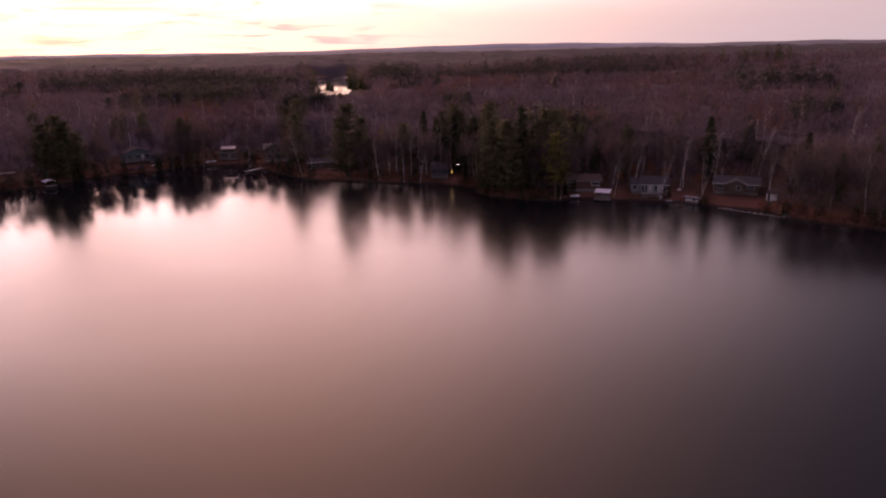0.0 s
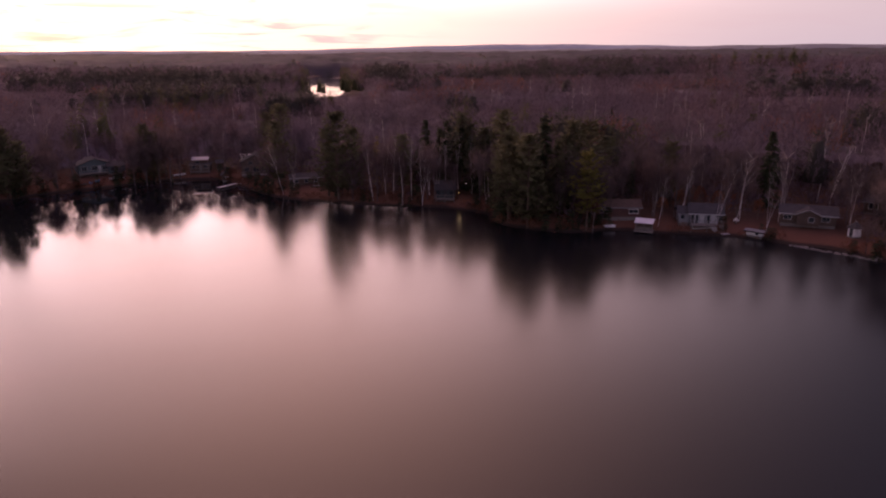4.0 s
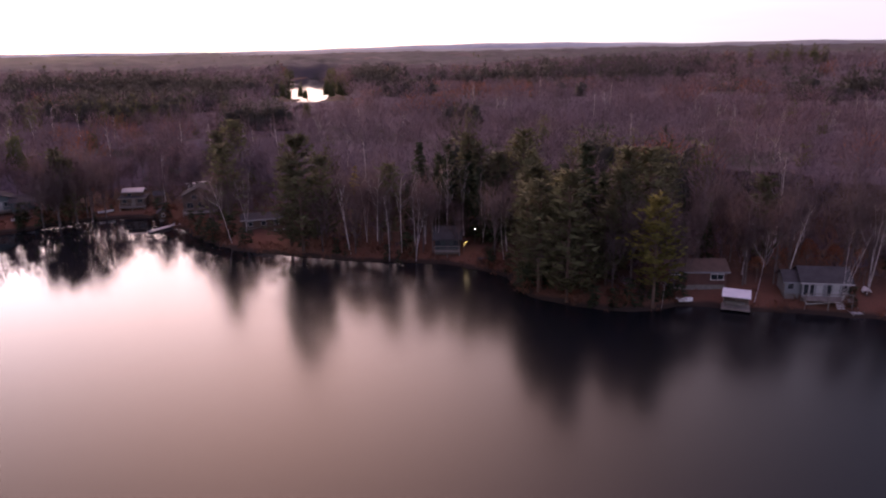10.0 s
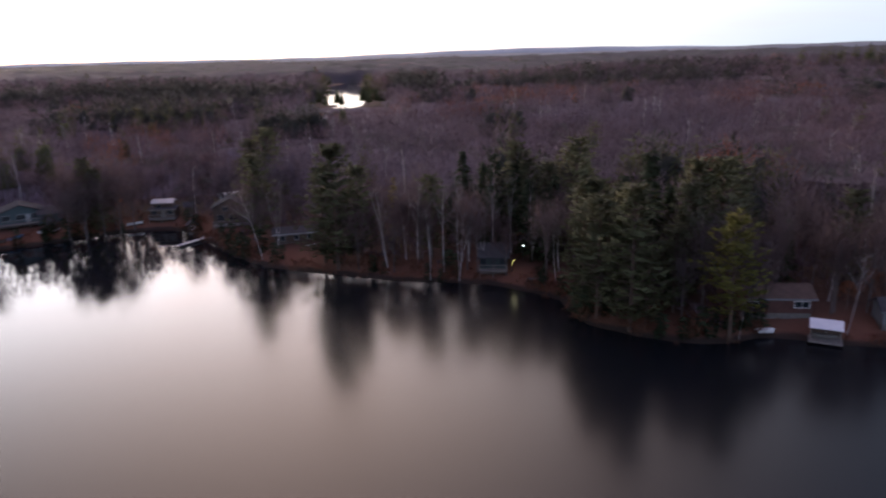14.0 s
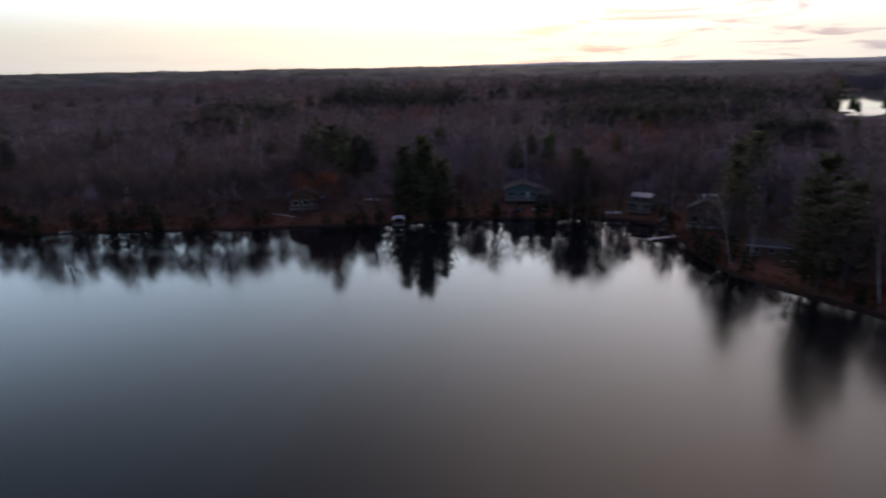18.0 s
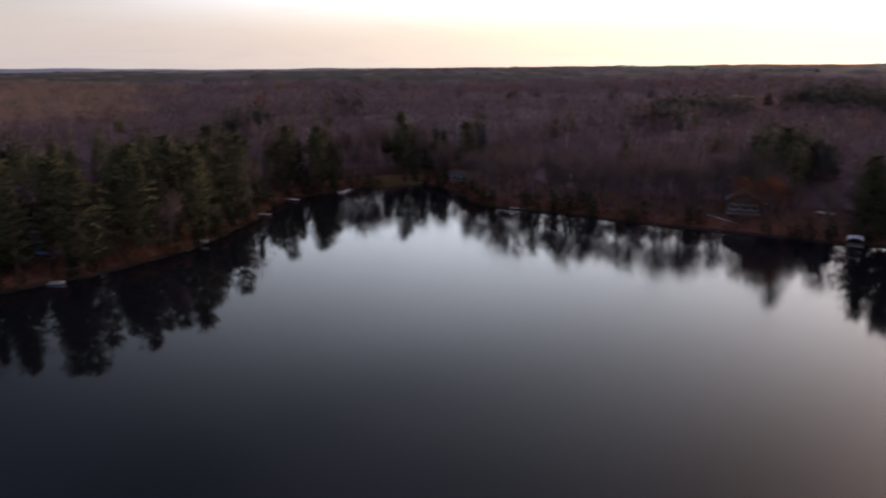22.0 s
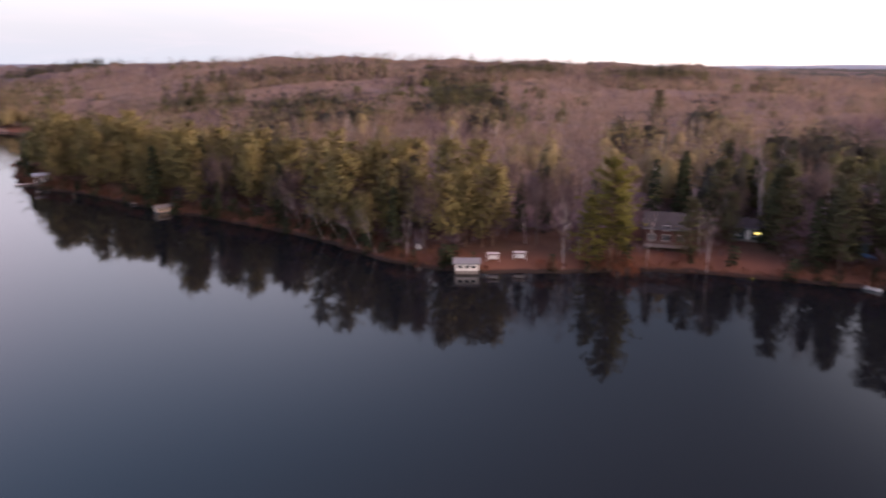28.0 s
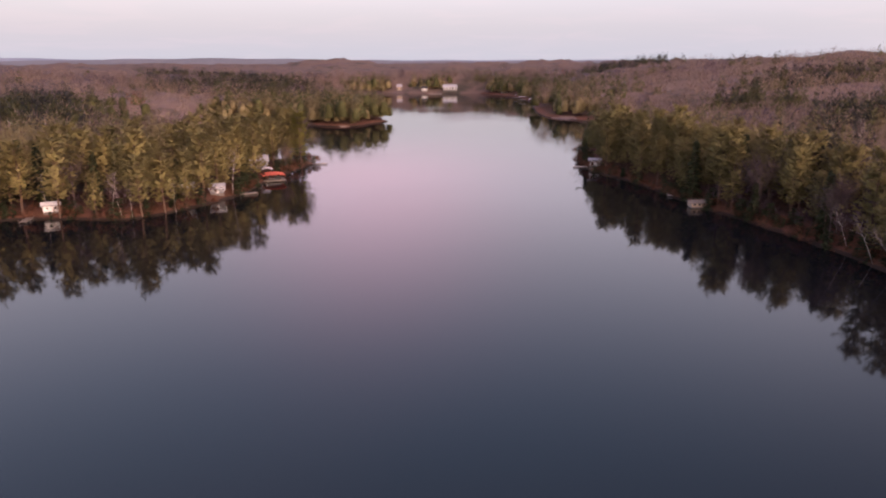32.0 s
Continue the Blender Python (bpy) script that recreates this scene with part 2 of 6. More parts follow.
def fill_ground(gr, s):
    at = place(gr)
    big, mid, fine = gr.noise(at, 0.02, 4.0), gr.noise(at, 0.25, 4.0), gr.noise(at, 4.0, 3.0)
    col = gr.mix(gr.span(mid, 0.35, 0.65), (0.066, 0.038, 0.027), (0.10, 0.054, 0.037))
    col = gr.mix(gr.span(big, 0.5, 0.68), col, (0.075, 0.06, 0.036))
    col = gr.mix(gr.math("MULTIPLY", fine, 0.6), col, (0.05, 0.033, 0.025))
    # wet mud and stones at the waterline
    height = gr.node("ShaderNodeSeparateXYZ")
    gr.put(height.inputs[0], at)
    damp = gr.math("ADD", height.outputs[2], gr.math("MULTIPLY", mid, 0.5))
    col = gr.mix(gr.span(damp, 0.45, 0.85, 1.0, 0.0), col, (0.035, 0.026, 0.021))
    bank = gr.math("MULTIPLY", gr.span(damp, 0.6, 0.9), gr.span(damp, 2.6, 1.5))
    col = gr.mix(gr.math("MULTIPLY", bank, gr.span(fine, 0.2, 0.7, 0.9, 0.45)), col, (0.175, 0.08, 0.052))
    gr.put(s.inputs["Base Color"], col)
    gr.put(s.inputs["Roughness"], 0.95)
    gr.put(s.inputs["Specular IOR Level"], 0.1)
    bump(gr, s, fine, 0.6, 0.15)


def fill_water(gr, s):
    at = place(gr)
    gr.put(s.inputs["Base Color"], WATER_BODY)
    gr.put(s.inputs["IOR"], 1.333)
    # wind-ruffled tracts between calm ones
    wide = gr.noise(at, 0.011, 2.0, 0.5, 0.8)
    reach = gr.vmath("DISTANCE", at, (25.0, 45.0, 0.0))
    open_water = gr.span(reach, 60.0, 150.0, 1.0, 0.0)
    ruffle = gr.math("ADD", gr.math("MULTIPLY", open_water, 0.75), gr.math("MULTIPLY", gr.span(wide, 0.45, 0.7), 0.4), True)
    gr.put(s.inputs["Roughness"], gr.span(ruffle, 0.0, 1.0, 0.045, 0.23))
    stretch = gr.node("ShaderNodeMapping")
    gr.put(stretch.inputs["Vector"], at)
    gr.put(stretch.inputs["Rotation"], (0, 0, radians(35)))
    gr.put(stretch.inputs["Scale"], (1.6, 0.5, 1.0))
    ripple = gr.noise(stretch.outputs[0], 0.9, 3.0, 0.5, 0.3)
    bump(gr, s, ripple, gr.span(ruffle, 0.0, 1.0, 0.02, 0.085), 0.12)


def fill_glass(gr, s):
    gr.put(s.inputs["Base Color"], (0.02, 0.025, 0.03, 1))
    gr.put(s.inputs["Roughness"], 0.06)
    gr.put(s.inputs["IOR"], 1.5)


def fill_bark_birch(gr, s):
    at = place(gr)
    st = gr.node("ShaderNodeMapping")
    gr.put(st.inputs["Vector"], at)
    gr.put(st.inputs["Scale"], (1.0, 1.0, 5.0))
    marks = gr.noise(st.outputs[0], 1.2, 3.0)
    gr.put(s.inputs["Base Color"], gr.mix(gr.span(marks, 0.58, 0.66), (0.46, 0.42, 0.40), (0.08, 0.07, 0.065)))
    gr.put(s.inputs["Roughness"], 0.8)


def emitter(name, colour, power):
    def fill(gr, s):
        gr.put(s.inputs["Base Color"], (*colour, 1))
        gr.put(s.inputs["Emission Color"], (*colour, 1))
        gr.put(s.inputs["Emission Strength"], power)
    return material(name, fill)


GROUND = material("leaf_litter", fill_ground)
WATER = material("lake_water", fill_water)
GLASS = material("window_glass", fill_glass)
BIRCH = material("birch_bark", fill_bark_birch)
BARK = plain("grey_bark", (0.085, 0.066, 0.06), (0.15, 0.118, 0.105), 1.5, 0.9, 0, 0.03, 8)
PINE_BARK = plain("pine_bark", (0.085, 0.055, 0.04), (0.15, 0.092, 0.064), 1.5, 0.9, 0, 0.03, 8)
TWIG = foliage("bare_twigs", (0.15, 0.115, 0.112), (0.225, 0.17, 0.162), (0.19, 0.128, 0.118))
TWIG_WOODS = foliage("bare_twigs_far", (0.14, 0.108, 0.13), (0.21, 0.163, 0.19), (0.22, 0.14, 0.145), 0.013, "island", streak=True)
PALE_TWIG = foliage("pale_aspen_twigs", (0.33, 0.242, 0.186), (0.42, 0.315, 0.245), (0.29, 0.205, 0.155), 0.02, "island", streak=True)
RUST = foliage("rust_oak_leaves", (0.30, 0.11, 0.055), (0.24, 0.10, 0.06), (0.33, 0.14, 0.07))
BIRCH_TWIG = foliage("birch_twigs", (0.25, 0.20, 0.18), (0.32, 0.26, 0.235), (0.21, 0.165, 0.15))
NEEDLE = foliage("pine_needles", (0.118, 0.124, 0.064), (0.185, 0.182, 0.084), (0.145, 0.148, 0.072), passes=0.25)
NEEDLE_OLIVE = foliage("red_pine_needles", (0.27, 0.242, 0.105), (0.36, 0.315, 0.125), (0.31, 0.268, 0.112), passes=0.3)
NEEDLE_GOLD = foliage("golden_pine_needles", (0.23, 0.225, 0.06), (0.27, 0.25, 0.062), (0.23, 0.215, 0.058))
NEEDLE_WOODS = foliage("conifer_needles_far", (0.105, 0.11, 0.046), (0.165, 0.16, 0.06), (0.125, 0.125, 0.05), 0.02, "island")
OLIVE_WOODS = foliage("red_pine_needles_far", (0.31, 0.26, 0.135), (0.37, 0.305, 0.15), (0.33, 0.265, 0.135), 0.02, "island")
# far spruce: needle green greyed, with the distance haze put into the colour
SPRUCE_WOODS = foliage("hazed_spruce_needles_far", (0.066, 0.067, 0.053), (0.084, 0.082, 0.062), (0.07, 0.068, 0.056), 0.02, "island")
SPRUCE = foliage("spruce_needles", (0.045, 0.06, 0.028), (0.07, 0.085, 0.035), (0.05, 0.065, 0.03), passes=0.25)
LARCH = foliage("larch_needles", (0.30, 0.22, 0.07), (0.26, 0.19, 0.07), (0.24, 0.2, 0.08))
SHRUB = foliage("shore_brush", (0.19, 0.09, 0.055), (0.14, 0.08, 0.055), (0.24, 0.10, 0.055), 0.3)
WHITE = plain("white_paint", (0.70, 0.69, 0.67), (0.60, 0.59, 0.57), 1.2, 0.6)
GREY = plain("grey_siding", (0.165, 0.171, 0.182), (0.198, 0.204, 0.215), 1.0, 0.7)
TEAL = plain("teal_siding", (0.062, 0.092, 0.098), (0.078, 0.110, 0.116), 1.0, 0.7)
BROWN = plain("brown_stained_siding", (0.072, 0.045, 0.033), (0.102, 0.066, 0.048), 1.0, 0.8)
RED = plain("red_brown_siding", (0.075, 0.03, 0.024), (0.10, 0.042, 0.032), 1.0, 0.8)
GREEN = plain("dark_green_siding", (0.018, 0.030, 0.029), (0.024, 0.040, 0.039), 1.0, 0.7)
SHINGLE = plain("dark_shingle", (0.036, 0.034, 0.037), (0.056, 0.052, 0.055), 0.8, 0.9, 0, 0.02, 12)
TIN = plain("pale_tin_roof", (0.364, 0.378, 0.399), (0.434, 0.441, 0.455), 0.7, 0.45, 0.3)
CANVAS = plain("white_canvas", (0.80, 0.79, 0.80), (0.72, 0.71, 0.73), 0.8, 0.8)
RED_CANVAS = plain("red_canvas", (0.70, 0.13, 0.065), (0.78, 0.17, 0.09), 0.8, 0.8)
PALE_DECK = plain("pale_planks", (0.46, 0.44, 0.42), (0.54, 0.52, 0.50), 1.5, 0.8)
DECK = plain("weathered_planks", (0.168, 0.144, 0.126), (0.228, 0.198, 0.174), 1.5, 0.85)
PALE_TRIM = plain("weathered_white_trim", (0.34, 0.335, 0.33), (0.42, 0.415, 0.41), 1.2, 0.7)
PALE_WOOD = plain("tan_boards", (0.36, 0.27, 0.20), (0.45, 0.34, 0.26), 1.5, 0.8)
STONE = plain("shore_stone", (0.144, 0.126, 0.114), (0.204, 0.186, 0.168), 1.5, 0.9, 0, 0.03)
PALE_STONE = plain("pale_field_stone", (0.24, 0.215, 0.20), (0.33, 0.30, 0.28), 1.5, 0.9, 0, 0.03)
BLUE = plain("blue_tarp", (0.05, 0.16, 0.30), (0.07, 0.20, 0.36), 1.0, 0.6)
DARK = plain("dark_metal", (0.03, 0.03, 0.032), (0.05, 0.05, 0.05), 2.0, 0.5, 0.4)
LAMP_WHITE = emitter("lit_white_lamp", (1.0, 0.95, 0.85), 6.0)
LAMP_YELLOW = emitter("lit_yellow_lamp", (1.0, 0.82, 0.2), 2.2)

# ---- shore and ground ----
NORTH_SHORE = [(140, -60), (130, 0), (108, 40), (95, 56), (88, 61), (82, 68), (77, 77), (71, 80), (64, 86), (55, 89), (45, 91),
               (35, 94), (30, 92), (25, 92), (19, 94), (13, 98), (10, 102), (8, 111), (2, 116), (-5, 120), (-15, 121),
               (-31, 126), (-39, 129), (-48, 133), (-57, 142), (-75, 163), (-88, 163), (-102, 153), (-118, 142)]
WEST_SHORE = [(-129, 126), (-146, 110), (-162, 94), (-178, 81), (-189, 70), (-198, 63), (-220, 62), (-238, 57), (-240, 43),
              (-234, 28), (-224, 10), (-199, 1), (-176, -10), (-162, -21), (-150, -37), (-141, -55), (-134, -67),
              (-126, -75), (-116, -83), (-105, -93), (-100, -100), (-96, -113), (-96, -129), (-94, -150), (-88, -177)]
SOUTH_SHORE = [(-83, -195), (-75, -238), (-69, -255), (-67, -271), (-74, -316), (-92, -345), (-112, -400), (-114, -470),
               (-91, -503), (-93, -589), (-108, -690), (-104, -760), (-95, -830), (-60, -862), (0, -870), (60, -880),
               (110, -830), (90, -716), (60, -600), (20, -500), (18, -480), (30, -452), (46, -436), (67, -452), (107, -474),
               (160, -440), (165, -370), (110, -320), (62, -298)]
EAST_SHORE = [(40, -290), (37, -281), (41, -268), (46.5, -238), (50, -214), (62, -190), (73, -181), (89, -183), (103, -180),
              (125, -165), (138, -120)]


def pond_edge(x, y, wider=0.0):
    """Below one on the long pond in the north woods."""
    return ((x + 6 + 0.1664 * y) / (19 + wider)) ** 2 + ((y - 710) / (215 + wider)) ** 4



def rounded(points, steps=5):
    """A closed curve through the points (Catmull-Rom)."""
    p = np.array(points, float)
    a, b, c, d = np.roll(p, 1, 0), p, np.roll(p, -1, 0), np.roll(p, -2, 0)
    out = []
    for k in range(steps):
        s = k / steps
        out.append(0.5 * (2 * b + (c - a) * s + (2 * a - 5 * b + 4 * c - d) * s * s + (3 * b - a - 3 * c + d) * s ** 3))
    return np.stack(out, 1).reshape(-1, 2)


SHORE = rounded(NORTH_SHORE + WEST_SHORE + SOUTH_SHORE + EAST_SHORE)


def inland(x, y):
    """How far a place lies from the water's edge; below zero on the lake."""
    x, y = np.atleast_1d(np.asarray(x, float)), np.atleast_1d(np.asarray(y, float))
    best, inside = np.full(x.shape, 1e9), np.zeros(x.shape, bool)
    for (x0, y0), (x1, y1) in zip(SHORE, np.roll(SHORE, -1, 0)):
        dx, dy = x1 - x0, y1 - y0
        s = np.clip(((x - x0) * dx + (y - y0) * dy) / (dx * dx + dy * dy + 1e-9), 0, 1)
        best = np.minimum(best, (x - x0 - s * dx) ** 2 + (y - y0 - s * dy) ** 2)
        cross = ((y0 > y) != (y1 > y)) & (x < (x1 - x0) * (y - y0) / (y1 - y0 + 1e-12) + x0)
        inside ^= cross
    far = np.sqrt(best) + 0.9 * np.sin(x * 0.31 + 1.3 * np.sin(y * 0.21)) * np.sin(y * 0.37 + 0.7)
    near = np.sqrt(best)
    dist = np.where(near < 25, near + (far - near) * 0.6, near)
    return np.where(inside, -dist, dist)


HILLS = [(-400, -660, 20, 300, 210), (-660, -420, 15, 260, 260), (-170, -950, 17, 220, 200), (185, -1480, 19, 110, 150), (80, 300, 5, 110, 60), (260, 620, 6, 320, 260),
         (420, -900, 8, 350, 250), (-1300, 500, 8, 600, 500), (700, 1700, 12, 900, 420)]


def ground_height(x, y, d=None):
    x, y = np.atleast_1d(np.asarray(x, float)), np.atleast_1d(np.asarray(y, float))
    d = inland(x, y) if d is None else d
    land = -0.12 + 1.9 * (1 - np.exp(-np.maximum(d, 0) / 4.5)) + 4.0 * (1 - np.exp(-np.maximum(d, 0) / 100))
    roll = 2.5 * np.sin(x / 61 + np.sin(y / 83)) * np.sin(y / 71 + 1) + 3.5 * np.sin(x / 190 + 2) * np.cos(y / 230)
    land += roll * np.clip(d / 220, 0, 1)
    for hx, hy, top, sx, sy in HILLS:
        land += top * np.exp(-((x - hx) / sx) ** 2 - ((y - hy) / sy) ** 2) * np.clip(d / 150, 0, 1)
    z = np.where(d > 0, land, np.maximum(-0.12 + d * 0.4, -5.0))
    pond = pond_edge(x, y)
    z = np.where((pond >= 1) & (pond < 7), np.clip(z, 5.5, 8.0), z)
    return np.where(pond < 1, 5.0 + 2.0 * (pond - 1), z)


def gz(x, y):
    return float(ground_height(x, y)[0])


def mesh_object(name, verts, faces, mats, parent=None, slots=None, smooth=False, normals=None):
    """One mesh object from arrays of corners and triangles or quads, with the shading normals of its crown where given."""
    me = bpy.data.meshes.new(name)
    verts, faces = np.asarray(verts, np.float32), np.asarray(faces, np.int32)
    n = faces.shape[1]
    me.vertices.add(len(verts))
    me.vertices.foreach_set("co", verts.ravel())
    me.loops.add(faces.size)
    me.loops.foreach_set("vertex_index", faces.ravel())
    me.polygons.add(len(faces))
    me.polygons.foreach_set("loop_start", np.arange(len(faces), dtype=np.int32) * n)
    me.polygons.foreach_set("loop_total", np.full(len(faces), n, np.int32))
    for m in mats if isinstance(mats, (list, tuple)) else [mats]:
        me.materials.append(m)
    if slots is not None:
        me.polygons.foreach_set("material_index", np.asarray(slots, np.int32))
    me.polygons.foreach_set("use_smooth", np.full(len(faces), smooth))
    me.update(calc_edges=True)
    if normals is not None:
        me.polygons.foreach_set("use_smooth", np.full(len(faces), True))
        me.attributes.new("custom_normal", "FLOAT_VECTOR", "POINT").data.foreach_set("vector", np.asarray(normals, np.float32).ravel())
    ob = new(name, me)
    ob.parent = parent
    return ob


def sheet(xs, ys):
    gx, gy = np.meshgrid(xs, ys)
    i = np.arange(len(xs) * len(ys)).reshape(len(ys), len(xs))
    quads = np.stack([i[:-1, :-1], i[:-1, 1:], i[1:, 1:], i[1:, :-1]], -1).reshape(-1, 4)
    return gx.ravel(), gy.ravel(), quads


def spaced(lo, hi, step, out, grow=1.22):
    inner = list(np.arange(lo, hi + 0.1, step))
    left, right, s = [], [], step
    a, b = lo, hi
    while a > -out or b < out:
        s *= grow
        a, b = a - s, b + s
        if a > -out * 1.2:
            left.append(a)
        if b < out * 1.2:
            right.append(b)
    return np.array(left[::-1] + inner + right)


gx, gy, quads = sheet(spaced(-290, 200, 4, 4700), spaced(-340, 240, 4, 4700))
ground = mesh_object("ground", np.stack([gx, gy, ground_height(gx, gy)], 1), quads, GROUND, smooth=True)
tagged(ground, "brown leaf-covered ground sloping gently to the lake", "ground", kind="structure")

gx, gy, quads = sheet(np.linspace(-270, 190, 24), np.linspace(-960, 190, 48))
lake = mesh_object("water", np.stack([gx, gy, gx * 0], 1), quads, WATER, smooth=True)
tagged(lake, "calm dark lake mirroring the dusk sky and trees", "lake", kind="structure")
gx, gy, quads = sheet(np.linspace(-200, -50, 6), np.linspace(470, 930, 12))
pond = mesh_object("water", np.stack([gx, gy, gx * 0 + 5.0], 1), quads, WATER)
tagged(pond, "small bright pond far off among the woods", "pond", kind="structure")

# ---- builders for small things ----


def part(name, bm, mat, parent, label=""):
    me = bpy.data.meshes.new(name)
    bm.to_mesh(me)
    bm.free()
    me.materials.append(mat)
    ob = new(name, me)
    ob.parent = parent
    if label:
        tagged(ob, label)
    return ob


def add_box(bm, x0, x1, y0, y1, z0, z1):
    v = [bm.verts.new((x, y, z)) for x in (x0, x1) for y in (y0, y1) for z in (z0, z1)]
    for f in ((0, 1, 3, 2), (4, 6, 7, 5), (0, 4, 5, 1), (2, 3, 7, 6), (0, 2, 6, 4), (1, 5, 7, 3)):
        bm.faces.new([v[i] for i in f])
    return bm


def box(*span, edge=0.0):
    bm = add_box(bmesh.new(), *span)
    bmesh.ops.recalc_face_normals(bm, faces=bm.faces)
    if edge:
        bmesh.ops.bevel(bm, geom=list(bm.edges), offset=edge, segments=1, affect="EDGES")
    return bm


def prism(outline, y0, y1):
    """A solid from an outline in x and z, drawn out along y."""
    bm = bmesh.new()
    a = [bm.verts.new((x, y0, z)) for x, z in outline]
    b = [bm.verts.new((x, y1, z)) for x, z in outline]
    bm.faces.new(a)
    bm.faces.new(b[::-1])
    for i in range(len(a)):
        j = (i + 1) % len(a)
        bm.faces.new((a[j], a[i], b[i], b[j]))
    bmesh.ops.recalc_face_normals(bm, faces=bm.faces)
    return bm


def pipe(points, radii, sides=6, bm=None):
    bm = bm or bmesh.new()
    rings = []
    for i, p in enumerate(points):
        p = Vector(p)
        d = (Vector(points[min(i + 1, len(points) - 1)]) - Vector(points[max(i - 1, 0)])).normalized()
        u = d.orthogonal().normalized()
        w = d.cross(u)
        rings.append([bm.verts.new(p + radii[i] * (math.cos(k * math.tau / sides) * u + math.sin(k * math.tau / sides) * w)) for k in range(sides)])
    for a, b in zip(rings, rings[1:]):
        for k in range(sides):
            bm.faces.new((a[k], a[(k + 1) % sides], b[(k + 1) % sides], b[k]))
    bm.faces.new(rings[0][::-1])
    bm.faces.new(rings[-1])
    return bm


def root(name, x, y, z, turn, label, category, group=""):
    ob = new(name)
    ob.matrix_basis = pose(x, y, z, 0, 0, turn)
    ob.empty_display_size = 0.5
    return tagged(ob, label, category, group)


def facing(x, y):
    """The turn that lets a thing's front (its -y side) look over the open lake."""
    return math.degrees(math.atan2(y - 5, x + 6)) - 90


def window(parent, u, z, w, h, y, trim=None):
    """A framed window on the front wall, with glass set back."""
    trim = trim or WHITE
    bm = bmesh.new()
    t = 0.09
    add_box(bm, u - w / 2 - t, u - w / 2, y - 0.06, y + 0.02, z - t, z + h + t)
    add_box(bm, u + w / 2, u + w / 2 + t, y - 0.06, y + 0.02, z - t, z + h + t)
    add_box(bm, u - w / 2, u + w / 2, y - 0.06, y + 0.02, z + h, z + h + t)
    add_box(bm, u - w / 2, u + w / 2, y - 0.08, y + 0.02, z - t, z)
    if w > 1.1:
        add_box(bm, u - 0.03, u + 0.03, y - 0.05, y + 0.02, z, z + h)
    win = part("window", bm, trim, parent)
    part("pane", box(u - w / 2, u + w / 2, y - 0.025, y - 0.005, z, z + h), GLASS, win)


def shelter(x, y, turn, w, d, h, label):
    """An open boat shelter: a pale roof sheet sloping to the lake on six posts, with a dark back wall and a timber landing."""
    ob = root("boat_shelter", x, y, 0, turn, label, "boat shelter")
    part("landing", box(-w / 2 - 0.2, w / 2 + 0.2, -d / 2 - 0.7, d / 2, 0.28, 0.5, edge=0.02), DECK, ob, "weathered timber landing")
    for u in (-w / 2 + 0.12, 0, w / 2 - 0.12):
        for v, top in ((-d / 2 + 0.15, h), (d / 2 - 0.15, h + 0.45)):
            part("post", box(u - 0.06, u + 0.06, v - 0.06, v + 0.06, -1.5, top), DECK, ob)
    bm = bmesh.new()
    n = 10
    rows_ = [[bm.verts.new((-w / 2 - 0.2 + (w + 0.4) * k / n, v, z + 0.03 * (k % 2) + dz)) for k in range(n + 1)]
             for v, z, dz in ((-d / 2 - 0.3, h - 0.06, 0), (d / 2 + 0.3, h + 0.54, 0), (d / 2 + 0.3, h + 0.54, 0.08), (-d / 2 - 0.3, h - 0.06, 0.08))]
    for a, b in zip(rows_, rows_[1:] + rows_[:1]):
        for k in range(n):
            bm.faces.new((a[k], a[k + 1], b[k + 1], b[k]))
    bm.faces.new([r_[0] for r_ in rows_][::-1])
    bm.faces.new([r_[-1] for r_ in rows_])
    bmesh.ops.recalc_face_normals(bm, faces=bm.faces)
    part("roof", bm, CANVAS, ob, "pale ribbed roof sheet")
    part("wall", box(-w / 2 + 0.1, w / 2 - 0.1, d / 2 - 0.12, d / 2 - 0.05, 0.5, h + 0.34), BROWN, ob)
    part("railing", box(-w / 2, w / 2, -d / 2 + 0.1, -d / 2 + 0.18, 1.25, 1.35), DECK, ob)
    part("bench", box(-w / 2 + 0.5, w / 2 - 0.5, d / 2 - 0.6, d / 2 - 0.15, 0.5, 0.95, edge=0.02), DECK, ob)
    return ob


